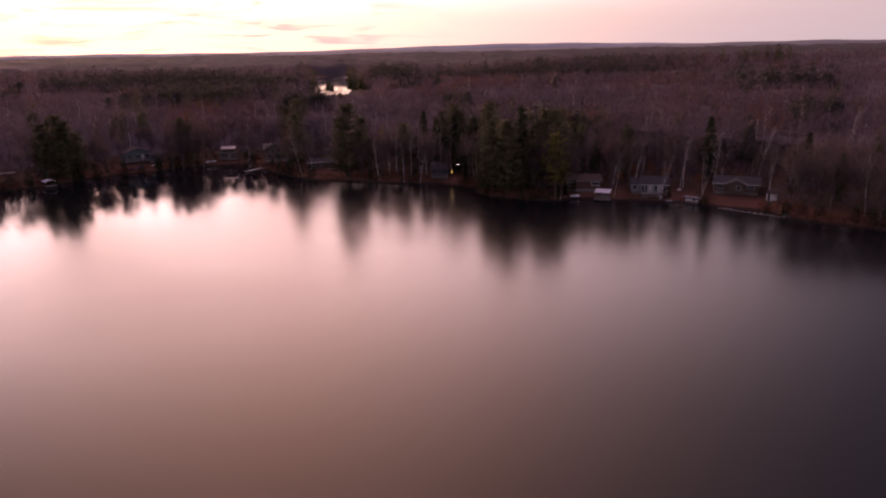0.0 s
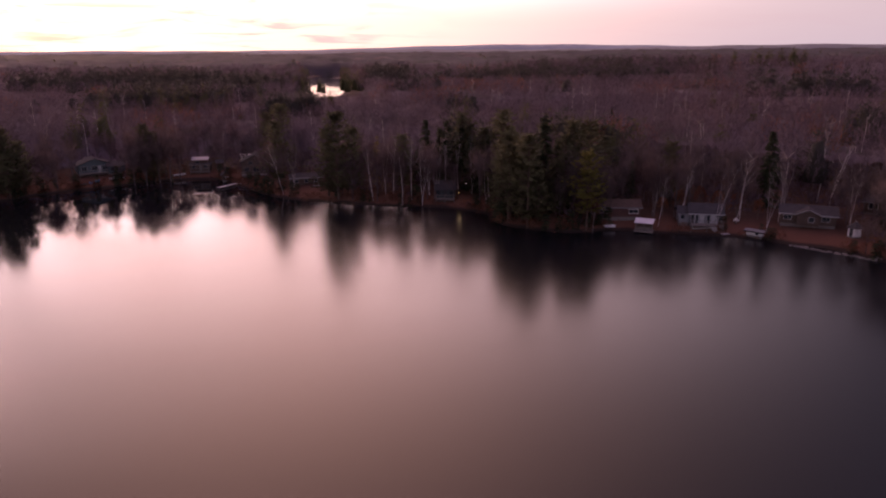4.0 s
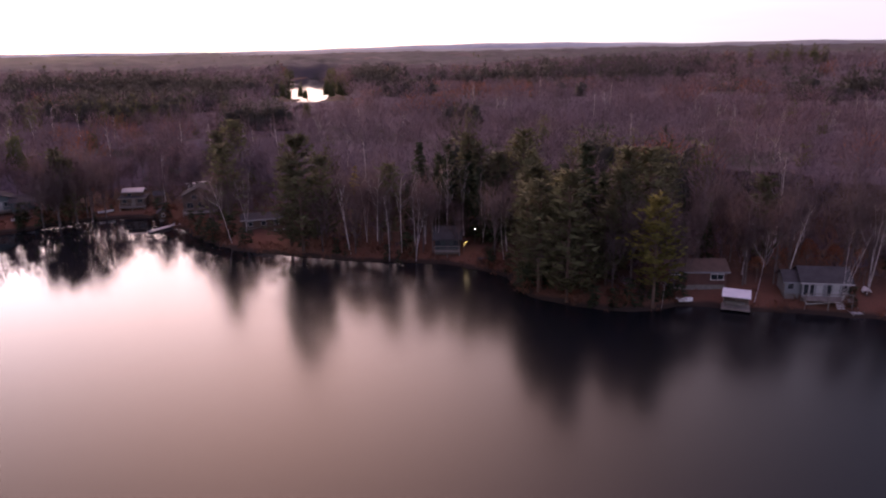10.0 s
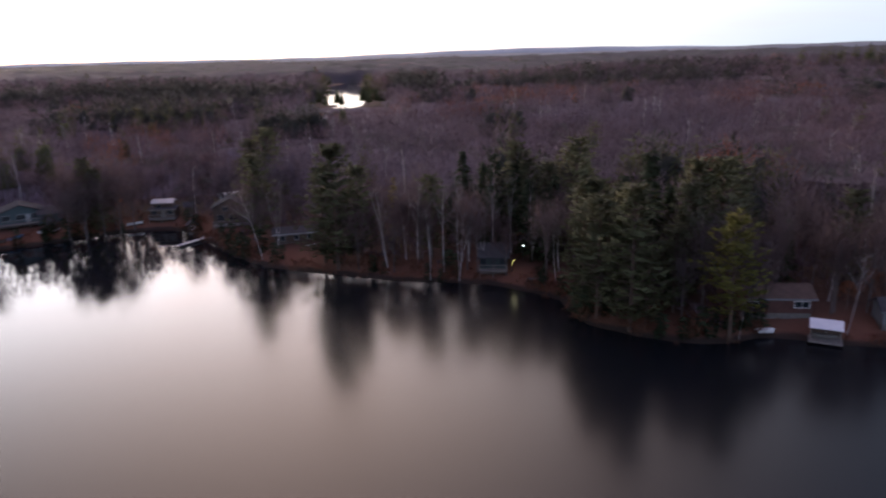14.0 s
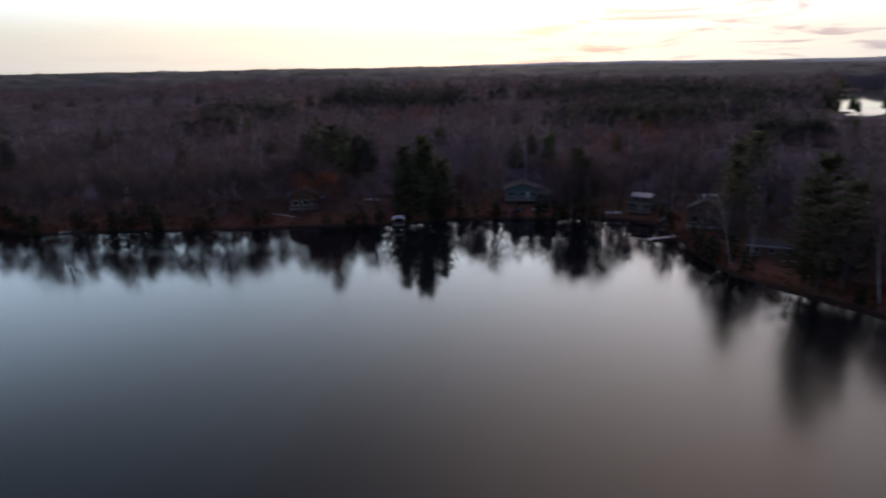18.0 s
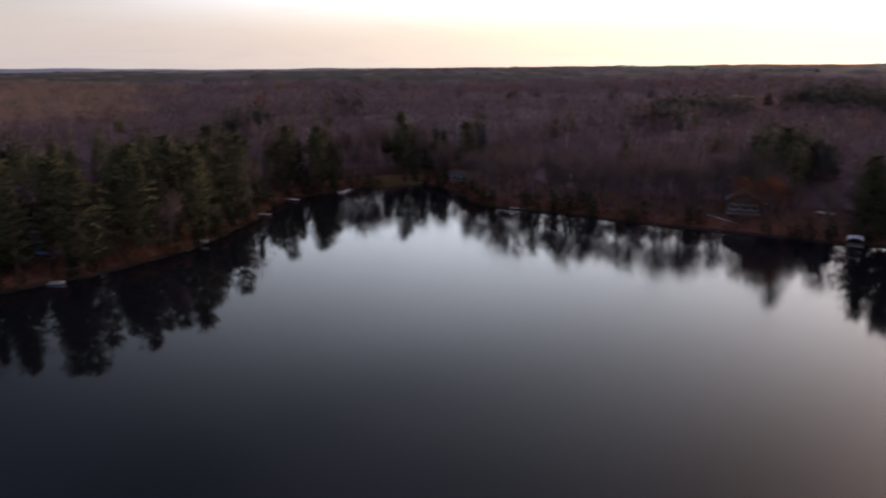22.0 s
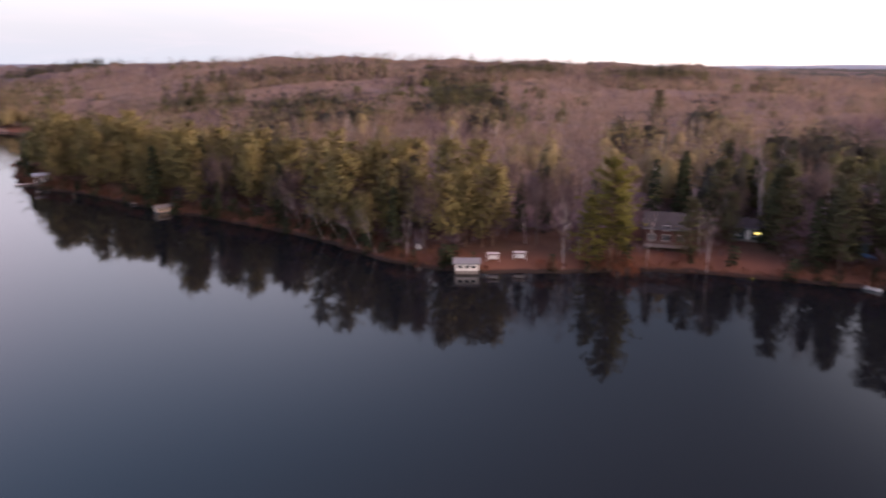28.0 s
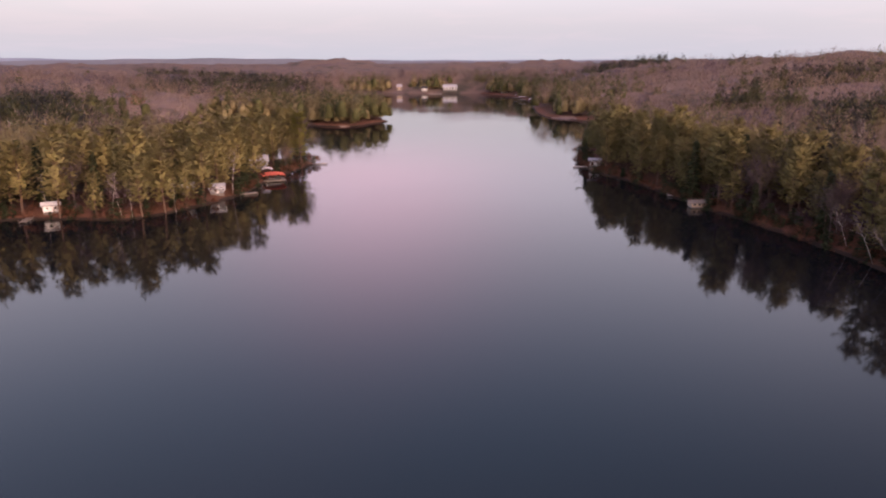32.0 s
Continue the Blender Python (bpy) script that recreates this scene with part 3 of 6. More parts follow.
def house(x, y, w, d, h, rise, wall, roof, label, windows=(), doors=(), turn=None, deck=0.0, ridge="x", overhang=0.45,
          chimney=False, name="house", category="house", floor=0.4, lift=0.0, trim=None):
    """A gabled house: its front wall lies on its own -y side, ridge along x or y."""
    turn = facing(x, y) if turn is None else turn
    base = gz(x, y) + lift
    ob = root(name, x, y, base, turn, label, category)
    part("foundation", box(-w / 2 + 0.1, w / 2 - 0.1, -d / 2 + 0.1, d / 2 - 0.1, -2.2, floor), STONE, ob)
    top = floor + h
    if ridge == "x":
        bm = prism([(-d / 2, floor), (d / 2, floor), (d / 2, top), (0, top + rise), (-d / 2, top)], -w / 2, w / 2)
        bmesh.ops.rotate(bm, verts=bm.verts, matrix=Matrix.Rotation(radians(90), 3, "Z"))
    else:
        bm = prism([(-w / 2, floor), (w / 2, floor), (w / 2, top), (0, top + rise), (-w / 2, top)], -d / 2, d / 2)
    part("wall", bm, wall, ob)
    half, run = (d / 2, w / 2) if ridge == "x" else (w / 2, d / 2)
    slope = rise / half
    e, t = overhang, 0.16
    for side in (-1, 1):
        outline = [(0, top + rise + 0.03), (side * (half + e), top - slope * e + 0.03),
                   (side * (half + e), top - slope * e + t + 0.03), (0, top + rise + t + 0.03)]
        bm = prism(outline, -run - e, run + e)
        if ridge == "x":
            bmesh.ops.rotate(bm, verts=bm.verts, matrix=Matrix.Rotation(radians(90), 3, "Z"))
        part("roof", bm, roof, ob)
    # pale edge board under the front eave
    if ridge == "x":
        part("fascia", box(-run - e, run + e, -half - e - 0.03, -half - e - 0.002, top - slope * e - 0.08, top - slope * e + t), trim or GREY, ob)
    y0 = -d / 2
    for u, z, ww, hh in windows:
        window(ob, u, floor + z, ww, hh, y0, trim)
    for u, ww in doors:
        dr = part("door", box(u - ww / 2, u + ww / 2, y0 - 0.05, y0 - 0.003, floor, floor + 2.05, edge=0.01), trim or WHITE, ob)
        part("door_handle", box(u + ww / 2 - 0.14, u + ww / 2 - 0.06, y0 - 0.09, y0 - 0.052, floor + 0.95, floor + 1.05), DARK, dr)
    if chimney:
        part("chimney", box(w * 0.2, w * 0.2 + 0.8, 0.2, 1.0, top, top + rise + 1.0, edge=0.03), STONE, ob)
    if deck:
        dk = part("deck", box(-w / 2, w / 2, y0 - deck, y0 - 0.01, floor - 0.2, floor, edge=0.02), DECK, ob, "weathered timber deck")
        posts = max(3, int(w / 2.2))
        for i in range(posts):
            u = -w / 2 + 0.1 + (w - 0.2) * i / (posts - 1)
            part("post", box(u - 0.07, u + 0.07, y0 - deck + 0.05, y0 - deck + 0.19, -2.5, floor + 1.0), DECK, dk)
        part("railing", box(-w / 2, w / 2, y0 - deck + 0.07, y0 - deck + 0.17, floor + 0.92, floor + 1.02), DECK, dk)
        part("railing", box(-w / 2, w / 2, y0 - deck + 0.09, y0 - deck + 0.15, floor + 0.45, floor + 0.52), DECK, dk)
    return ob


def dock(x0, y0, x1, y1, width, label="weathered timber dock standing in the lake", z=0.45, mat=None):
    length = math.hypot(x1 - x0, y1 - y0)
    ob = root("dock", x0, y0, 0, math.degrees(math.atan2(y1 - y0, x1 - x0)), label, "dock")
    n = max(2, int(length / 2.4))
    mat = mat or DECK
    boards = max(2, int(length / 0.9))
    for i in range(boards):
        a, b = length * i / boards, length * (i + 1) / boards - 0.03
        part("plank", box(a, b, -width / 2, width / 2, z - 0.08, z + 0.012 * ((i * 7) % 3)), mat, ob)
    part("stringer", box(0, length, -width / 2 + 0.05, -width / 2 + 0.15, z - 0.26, z - 0.085), DECK, ob)
    part("stringer", box(0, length, width / 2 - 0.15, width / 2 - 0.05, z - 0.26, z - 0.085), DECK, ob)
    for i in range(n + 1):
        for s in (-1, 1):
            part("post", pipe([(length * i / n, s * (width / 2 + 0.06), -2.5), (length * i / n, s * (width / 2 + 0.06), z + 0.35)], [0.07, 0.065]), DECK, ob)
    return ob


def boat(x, y, turn, length=4.2, mat=None, label="white rowing boat drawn up on the bank", z=None, upside=False):
    """An open hull with a pointed bow, flat stern and thwarts."""
    ob = root("rowing_boat", x, y, (gz(x, y) + 0.05) if z is None else z, turn, label, "boat")
    bm = bmesh.new()
    rings = []
    for i in range(9):
        s = i / 8
        half = 0.66 * (1 - max(0.0, s - 0.35) ** 2 / 0.4225) ** 0.7 if s < 1 else 0.02
        u, rim, keel = (s - 0.45) * length, 0.48 + 0.22 * s * s, 0.02 + 0.3 * max(0, s - 0.75)
        pts = [(-half, rim), (-half * 0.8, rim * 0.4), (0, keel), (half * 0.8, rim * 0.4), (half, rim)]
        inner = [(half - 0.05, rim), (half * 0.75, rim * 0.45), (0, keel + 0.06), (-half * 0.75, rim * 0.45), (-half + 0.05, rim)]
        rings.append([bm.verts.new((u, a, (0.75 - b) if upside else b)) for a, b in pts + inner])
    for a, b in zip(rings, rings[1:]):
        for k in range(10):
            bm.faces.new((a[k], a[(k + 1) % 10], b[(k + 1) % 10], b[k]))
    bm.faces.new(rings[0][::-1])
    bm.faces.new(rings[-1])
    bmesh.ops.recalc_face_normals(bm, faces=bm.faces)
    part("hull", bm, mat or WHITE, ob)
    if not upside:
        for u in (-0.28, 0.02):
            part("thwart", box(u * length, u * length + 0.22, -0.55, 0.55, 0.36, 0.40), DECK, ob)
    return ob


def canopy(x, y, turn, w, d, h, mat, label, name="boat_lift", platform=0.5, sag=0.35, boat_under=True):
    """A fabric roof on posts over a boat, on a timber platform at the water's edge."""
    ob = root(name, x, y, 0, turn, label, "boat lift")
    part("platform", box(-w / 2 - 0.1, w / 2 + 0.1, -d / 2 - 0.3, d / 2, platform - 0.22, platform, edge=0.02), DECK, ob)
    for u in (-w / 2 + 0.15, w / 2 - 0.15):
        for v in (-d / 2 + 0.2, d / 2 - 0.2):
            part("post", pipe([(u, v, -2.5), (u, v, h)], [0.06, 0.05]), DARK, ob)
    e = min(0.3, sag)
    outline = [(-w / 2 - 0.1, h - e), (-w / 2 + 0.1, h), (-w * 0.2, h + sag), (w * 0.2, h + sag), (w / 2 - 0.1, h), (w / 2 + 0.1, h - e),
               (w / 2 + 0.04, h - e), (w / 2 - 0.14, h - 0.06), (w * 0.19, h + sag - 0.07), (-w * 0.19, h + sag - 0.07), (-w / 2 + 0.14, h - 0.06), (-w / 2 - 0.04, h - e)]
    part("roof", prism(outline, -d / 2, d / 2), mat, ob)
    if boat_under:
        bm = box(-w * 0.28, w * 0.28, -d * 0.4, d * 0.4, platform + 0.002, platform + 0.85, edge=0.18)
        kept = root("motor_boat", x, y, 0, turn, "covered motor boat stored on a timber platform", "boat")
        part("hull", bm, DARK, kept)
        part("windscreen", box(-w * 0.2, w * 0.2, -0.1, -0.02, platform + 0.8, platform + 1.15), GLASS, kept)
    return ob



def garden_house(x, y, w=1.35, h=2.0):
    """A six-sided white garden house with an open dark doorway and a pointed shingle roof."""
    ob = root("garden_house", x, y, gz(x, y), facing(x, y) - 12, "six-sided white garden house with a dark open doorway", "garden house")
    corner = [Vector((w * math.sin(math.tau * (k + 0.5) / 6), -w * math.cos(math.tau * (k + 0.5) / 6), 0)) for k in range(6)]
    bm = bmesh.new()
    ring = [[bm.verts.new(c * q + Vector((0, 0, z))) for c in corner] for q, z in ((1.06, -0.6), (1.06, 0.14))]
    bm.faces.new(ring[0][::-1])
    bm.faces.new(ring[1])
    for k in range(6):
        bm.faces.new((ring[0][k], ring[0][(k + 1) % 6], ring[1][(k + 1) % 6], ring[1][k]))
    part("base", bm, STONE, ob)
    for k in range(6):
        a, b = corner[k], corner[(k + 1) % 6]
        out = ((a + b) / 2).normalized()
        long = (b - a).length
        for s0, s1, z0, z1 in ((0, 0.22, 0.14, h), (0.78, 1, 0.14, h), (0.22, 0.78, 1.75, h)) if k == 5 else ((0, 1, 0.14, h),):
            bm = box(s0 * long, s1 * long, -0.05, 0.0, z0, z1)
            bm.transform(Matrix.Translation(a) @ Matrix(((*(b - a).normalized(), 0), (*(-out), 0), (0, 0, 1, 0), (0, 0, 0, 1))).transposed().to_3x3().to_4x4())
            part("panel", bm, WHITE, ob)
        if k in (0, 4):
            mid = (a + b) / 2 + out * 0.012
            bm = box(-0.26, 0.26, -0.03, 0.03, 1.0, 1.5)
            bm.transform(Matrix.Translation(mid) @ Matrix.Rotation(math.atan2((b - a).y, (b - a).x), 4, "Z"))
            part("window", bm, GLASS, ob)
    bm = bmesh.new()
    rim = [bm.verts.new(c * 1.28 + Vector((0, 0, h - 0.06))) for c in corner]
    under = [bm.verts.new(c * 1.26 + Vector((0, 0, h - 0.14))) for c in corner]
    tip, low_tip = bm.verts.new((0, 0, h + 1.25)), bm.verts.new((0, 0, h + 1.1))
    for k in range(6):
        j = (k + 1) % 6
        bm.faces.new((rim[k], rim[j], tip))
        bm.faces.new((under[j], under[k], low_tip))
        bm.faces.new((under[k], under[j], rim[j], rim[k]))
    part("roof", bm, SHINGLE, ob)
    # added dark sheet behind the opening, in place of shade inside
    part("doorway", box(-0.42, 0.42, -w * 0.866 + 0.07, -w * 0.866 + 0.11, 0.145, 1.745), SHINGLE, ob, "dark panel standing in for the shade inside the doorway")
    part("finial", pipe([(0, 0, h + 1.15), (0, 0, h + 1.6)], [0.05, 0.02]), WHITE, ob)
    return ob


def stone_wall(x0, y0, x1, y1, h):
    """A low dry-laid retaining wall of pale field stones."""
    ob = root("retaining_wall", x0, y0, gz(x0, y0) - 0.2, math.degrees(math.atan2(y1 - y0, x1 - x0)), "low retaining wall of pale field stones", "wall")
    rnd, long = random.Random(int(x0 * 7 + y0)), math.hypot(x1 - x0, y1 - y0)
    for row in range(3):
        u = rnd.uniform(-0.2, 0.1)
        while u < long:
            w = rnd.uniform(0.45, 0.95)
            z = row * h / 3
            part("stone", box(u, u + w - 0.04, -0.3 + rnd.uniform(-0.06, 0.06), 0.3, z, z + h / 3 - 0.03 + rnd.uniform(0, 0.05), edge=0.05), PALE_STONE, ob)
            u += w


# ---- houses and shore things, north shore ----
shelter(42.9, 92.6, -24, 3.8, 1.9, 2.3, "open boat shelter with a white sloping roof")
cottage = house(57.0, 94.5, 7.0, 5.0, 2.4, 1.6, GREY, SHINGLE, "grey lake cottage with pale doors and a timber deck",
      [(-2.9, 0.1, 0.7, 1.9), (-2.0, 0.1, 0.6, 1.9), (0.5, 0.1, 0.6, 1.9), (2.7, 0.1, 0.8, 1.9)], [(-0.9, 1.0), (1.5, 1.0)], deck=2.0, turn=-10, trim=PALE_TRIM)
house(52.4, 95.4, 2.3, 4.0, 2.1, 1.1, GREY, SHINGLE, "low grey garage wing beside the cottage", [(-0.3, 0.8, 0.8, 0.9)], [], name="garage", category="garage", turn=-10, trim=GREY)
house(38.8, 100.6, 9.4, 5.0, 2.4, 1.2, RED, BROWN, "red-brown cabin with white window frames", [(-3.7, 0.9, 1.7, 0.8), (3.2, 0.9, 2.0, 0.9)], [], name="cabin", category="cabin", turn=-4)
ranch = house(78.3, 90.3, 11, 6.0, 2.3, 1.3, BROWN, SHINGLE, "long brown ranch cottage with pale eaves and a low central gable", [(-4, 0.9, 1.4, 1.0), (-1, 0.8, 1.6, 1.2), (3.5, 0.9, 1.5, 1.0)], [(1.2, 0.9)], turn=-24, trim=PALE_TRIM)
for side in (-1, 1):
    part("roof", prism([(0, 3.85), (side * 2.6, 2.75), (side * 2.6, 2.9), (0, 4.0)], -4.6, 0), SHINGLE, ranch)
    part("gable_board", prism([(0, 3.8), (side * 2.6, 2.7), (side * 2.6, 2.86), (0, 3.96)], -4.66, -4.61), PALE_TRIM, ranch, "pale edge board of the gable")
part("porch_wall", prism([(-2.2, 0.4), (2.2, 0.4), (2.2, 2.85), (0, 3.78), (-2.2, 2.85)], -4.3, -3.02), BROWN, ranch)
window(ranch, 0.6, 1.2, 1.0, 1.0, -4.32, PALE_TRIM)
garden_house(83.5, 80.5)
house(99, 95, 8, 6, 2.5, 1.6, BROWN, SHINGLE, "brown cottage with a white bay window", [(-2, 0.8, 1.8, 1.3), (1.5, 0.8, 1.4, 1.2)], [(3.2, 0.9)])
house(65.5, 86.6, 3.3, 1.6, 0.9, 0.15, WHITE, GREY, "low white boat locker at the waterside", [(0.6, 0.3, 0.45, 0.3)], [], name="boat_locker", category="locker", floor=0.15, trim=DARK)
boat(64.2, 94.0, 70, 2.6, WHITE, "white canoe leaning on the bank", upside=True)
boat(35.6, 95.0, 5, 2.6, WHITE, "small white rowing boat lying keel up on the bank", upside=True)
dock(65.6, 93.6, 64.0, 87.4, 1.1, "pale timber dock running up the bank", mat=PALE_DECK)
dock(59.6, 91, 59.9, 88.3, 1.6, "pale swimming platform beside the bank", mat=PALE_DECK)
house(-1.6, 125.0, 5.0, 5.0, 2.4, 1.7, GREEN, SHINGLE, "dark green cottage with a porch among birches", [(-1.9, 0.9, 1.0, 1.1), (1.8, 0.9, 1.2, 1.1)], [(0, 0.9)], deck=1.2, ridge="x", turn=-4, trim=SHINGLE)
house(-43.0, 145.0, 9.0, 4.6, 2.0, 0.8, BROWN, SHINGLE, "low brown boathouse with three white-framed windows", [(-2.8, 0.5, 0.9, 1.0), (0, 0.5, 0.9, 1.0), (2.8, 0.5, 0.9, 1.0)], [], name="boathouse", category="boathouse", turn=16, lift=-0.5, trim=PALE_TRIM)
house(-62.5, 163.5, 8.0, 6.5, 3.8, 2.0, BROWN, SHINGLE, "two-storey brown house with large lake windows", [(-2.4, 0.8, 1.4, 1.3), (0.4, 0.8, 1.6, 1.3), (2.6, 0.8, 1.0, 1.3), (-1.2, 3.0, 1.2, 1.0), (1.2, 3.0, 1.2, 1.0)], [], deck=2.4, ridge="y", turn=12, trim=DECK)
stone_wall(-67.5, 155.6, -57.5, 151.8, 0.9)
house(-82.4, 171.5, 6.2, 4.6, 2.0, 0.2, BROWN, SHINGLE, "dark timber cabin with a veranda rail", [(-2.0, 0.8, 1.0, 1.0), (1.8, 0.8, 1.2, 1.0)], [(0.2, 0.9)], deck=1.4, turn=8, name="cabin", category="cabin", trim=DECK)
house(-82.7, 172.3, 4.6, 3.0, 1.5, 0.6, BROWN, TIN, "upper room of the dark cabin under a pale tin roof", [(-0.9, 0.4, 1.0, 0.7)], [], turn=8, name="attic_room", category="cabin", floor=2.2, trim=DECK)
house(-76.6, 172.5, 1.9, 2.0, 2.1, 0.7, BROWN, SHINGLE, "small dark outbuilding beside the cabin", [], [(0, 0.8)], name="outbuilding", category="shed", trim=BROWN)
house(-71.3, 160.5, 2.2, 2.2, 1.7, 0.8, BROWN, SHINGLE, "little dark hut with a white window by the dock", [(0, 0.7, 0.6, 0.6)], [], name="hut", category="hut", ridge="y")
dock(-65.8, 156.0, -70.0, 148.0, 1.3, "pale timber dock standing in the lake", mat=PALE_DECK)
house(-114.5, 163.5, 9.5, 7.0, 2.5, 1.7, TEAL, SHINGLE, "teal cottage with a dark gabled roof", [(-3, 0.8, 1.6, 1.2), (0, 0.8, 1.8, 1.2), (3, 0.8, 1.4, 1.2)], [(1.5, 0.9)], deck=1.8, ridge="y", lift=0.3, trim=PALE_TRIM)
house(-108, 165, 5, 6, 2.2, 1.1, TEAL, SHINGLE, "low teal wing with a dark roof", [(-1.2, 0.8, 1.0, 1.0)], [], name="cottage", category="cottage", trim=TEAL)
boat(-112.5, 149.8, 20, 4.5, TEAL, "teal boat pulled up on the grass")
boat(-104.6, 157.5, 40, 4.5, WHITE, "white boat pulled up on the grass")
boat(-109.5, 153.2, 70, 3.8, BLUE, "blue boat pulled up on the grass")
canopy(-128, 127.3, facing(-128, 127), 3.0, 4.5, 1.9, CANVAS, "small white boat lift at the bank", boat_under=False)
boat(-147, 136.5, 30, 4.6, WHITE, "white boat on a trailer in the grass")
house(-157, 120.5, 8, 6.5, 2.9, 2.1, BROWN, SHINGLE, "brown gabled cottage above the bank", [(-2.2, 0.8, 1.6, 1.2), (0.4, 0.8, 1.6, 1.2), (2.6, 0.8, 1.0, 1.2)], [], deck=2.2, ridge="y")
dock(-152.6, 112.5, -156.4, 107.8, 1.2)
dock(-190.5, 70.0, -183.0, 82.4, 1.2, "pale floating dock along the bank", mat=PALE_DECK)
house(-215, 98, 6, 5, 2.4, 1.6, BROWN, TIN, "brown shed with a pale roof edge in the trees", [(0, 0.8, 1.2, 1.0)], [(1.8, 0.9)], name="cabin", category="cabin", ridge="y")
house(-231, 66.5, 5, 4, 2.2, 1.2, GREY, SHINGLE, "small grey cabin at the head of the cove", [(-1.2, 0.8, 1.0, 1.0)], [(1.2, 0.9)], name="cabin", category="cabin")

# west shore
dock(-236, 31, -229, 27, 1.6, "pale dock at the head of the cove", mat=PALE_DECK)
dock(-226, 8.5, -222, 13.0, 1.2, "pale timber dock standing in the lake", mat=PALE_DECK)
dock(-206.5, -2.5, -202.0, 4.0, 1.2, "pale timber dock standing in the lake", mat=PALE_DECK)
boat(-174, -12.5, 60, 3.4, WHITE, "white boat lying at the water's edge")
house(-160.5, -66, 8, 6, 2.6, 1.5, GREEN, SHINGLE, "dark green cottage among pines", [(-2, 0.8, 1.2, 1.1), (1.6, 0.8, 1.4, 1.1)], [(0, 0.9)], turn=None)
house(-166, -46, 5, 4, 2.3, 1.2, TEAL, SHINGLE, "small blue-green cabin behind the brush", [(0, 0.8, 1.2, 1.0)], [], name="cabin", category="cabin")
house(-145, -77, 9.0, 6.5, 3.6, 2.6, RED, SHINGLE, "red-brown house with porch and grey gable roof", [(-3, 0.8, 1.3, 1.2), (0, 0.8, 1.6, 1.2), (3, 0.8, 1.3, 1.2), (0, 3.0, 1.3, 1.0)], [], deck=2.6, ridge="x")
house(-103.2, -96.2, 4.6, 3.0, 1.6, 0.5, WHITE, GREY, "small white boathouse on the water's edge", [(-1.3, 0.5, 0.8, 0.6), (0, 0.5, 0.8, 0.6), (1.3, 0.5, 0.8, 0.6)], [], name="boathouse", category="boathouse", floor=0.5, lift=0.0)
house(-103.5, -111, 1.2, 1.2, 1.5, 0.4, WHITE, SHINGLE, "little white box hut by the water", [], [], name="hut", category="hut", floor=0.3)
for bx, by in ((-109.5, -95.0), (-114.0, -91.8)):
    seat = root("swing_bench", bx, by, gz(bx, by), facing(bx, by), "white garden bench swing on the lawn", "bench", "benches on the lawn")
    for s in (-1, 1):
        part("leg", pipe([(s * 1.2, -0.5, 0), (s * 1.1, 0, 1.6)], [0.05, 0.05]), WHITE, seat)
        part("leg", pipe([(s * 1.2, 0.5, 0), (s * 1.1, 0, 1.6)], [0.05, 0.05]), WHITE, seat)
    part("seat", box(-0.95, 0.95, -0.3, 0.3, 0.45, 0.52, edge=0.01), WHITE, seat)
    part("backrest", box(-0.95, 0.95, 0.25, 0.32, 0.55, 1.1, edge=0.01), WHITE, seat)
    part("roof", box(-1.3, 1.3, -0.6, 0.6, 1.6, 1.68, edge=0.02), WHITE, seat)

# south-west shore
house(-83.3, -195.0, 5.4, 2.8, 1.15, 0.45, PALE_WOOD, DECK, "pale timber boathouse at the foot of pines", [(-1.8, 0.35, 0.5, 0.5), (-0.4, 0.35, 0.5, 0.5)], [], name="boathouse", category="boathouse", floor=0.3, turn=facing(-85, -197) + 25, trim=DECK)
dock(-82.0, -214.0, -81.2, -210.0, 3.0, "low pale timber raft moored beside the bank", mat=PALE_DECK)
house(-70.2, -266.0, 4.2, 3.4, 2.2, 0.5, WHITE, TIN, "white boathouse under dark pines", [(-0.9, 0.7, 0.8, 0.8)], [(0.9, 0.9)], name="boathouse", category="boathouse")
dock(-68.5, -270, -63.5, -271.5, 1.8, mat=PALE_DECK)
canopy(-103, -735, 0, 6.5, 6, 3.4, CANVAS, "white covered boat lift far down the lake", boat_under=False)
canopy(-107, -690, 0, 7, 6, 3.2, CANVAS, "white covered boat lift far down the lake", boat_under=False)
canopy(-95.5, -838, 0, 6, 6, 3.0, CANVAS, "white covered boat lift far down the lake", boat_under=False)
house(-34, -884, 17, 9, 3.6, 2.2, WHITE, TIN, "large white lodge at the far end of the lake", [(-7, 1, 2, 1.6), (-3.5, 1, 2, 1.6), (0, 1, 2, 1.6), (3.5, 1, 2, 1.6), (7, 1, 2, 1.6)], [], lift=0.5, turn=180, deck=3.0)
house(-3, -884, 7, 6, 2.8, 2.2, WHITE, SHINGLE, "white cottage at the far end of the lake", [(-2, 1, 1.6, 1.4), (2, 1, 1.6, 1.4)], [], turn=180)
house(28, -896, 6, 7, 4.0, 2.6, PALE_WOOD, TIN, "tan house at the far end of the lake", [(-2, 1, 1.6, 1.4), (2, 1, 1.6, 1.4)], [], turn=180)
canopy(-101.5, -775, 0, 4, 6, 3.0, CANVAS, "small white covered boat lift far down the lake", boat_under=False)
dock(-24, -868, -8, -868, 2.0, "long pale dock at the far end of the lake", mat=PALE_DECK)

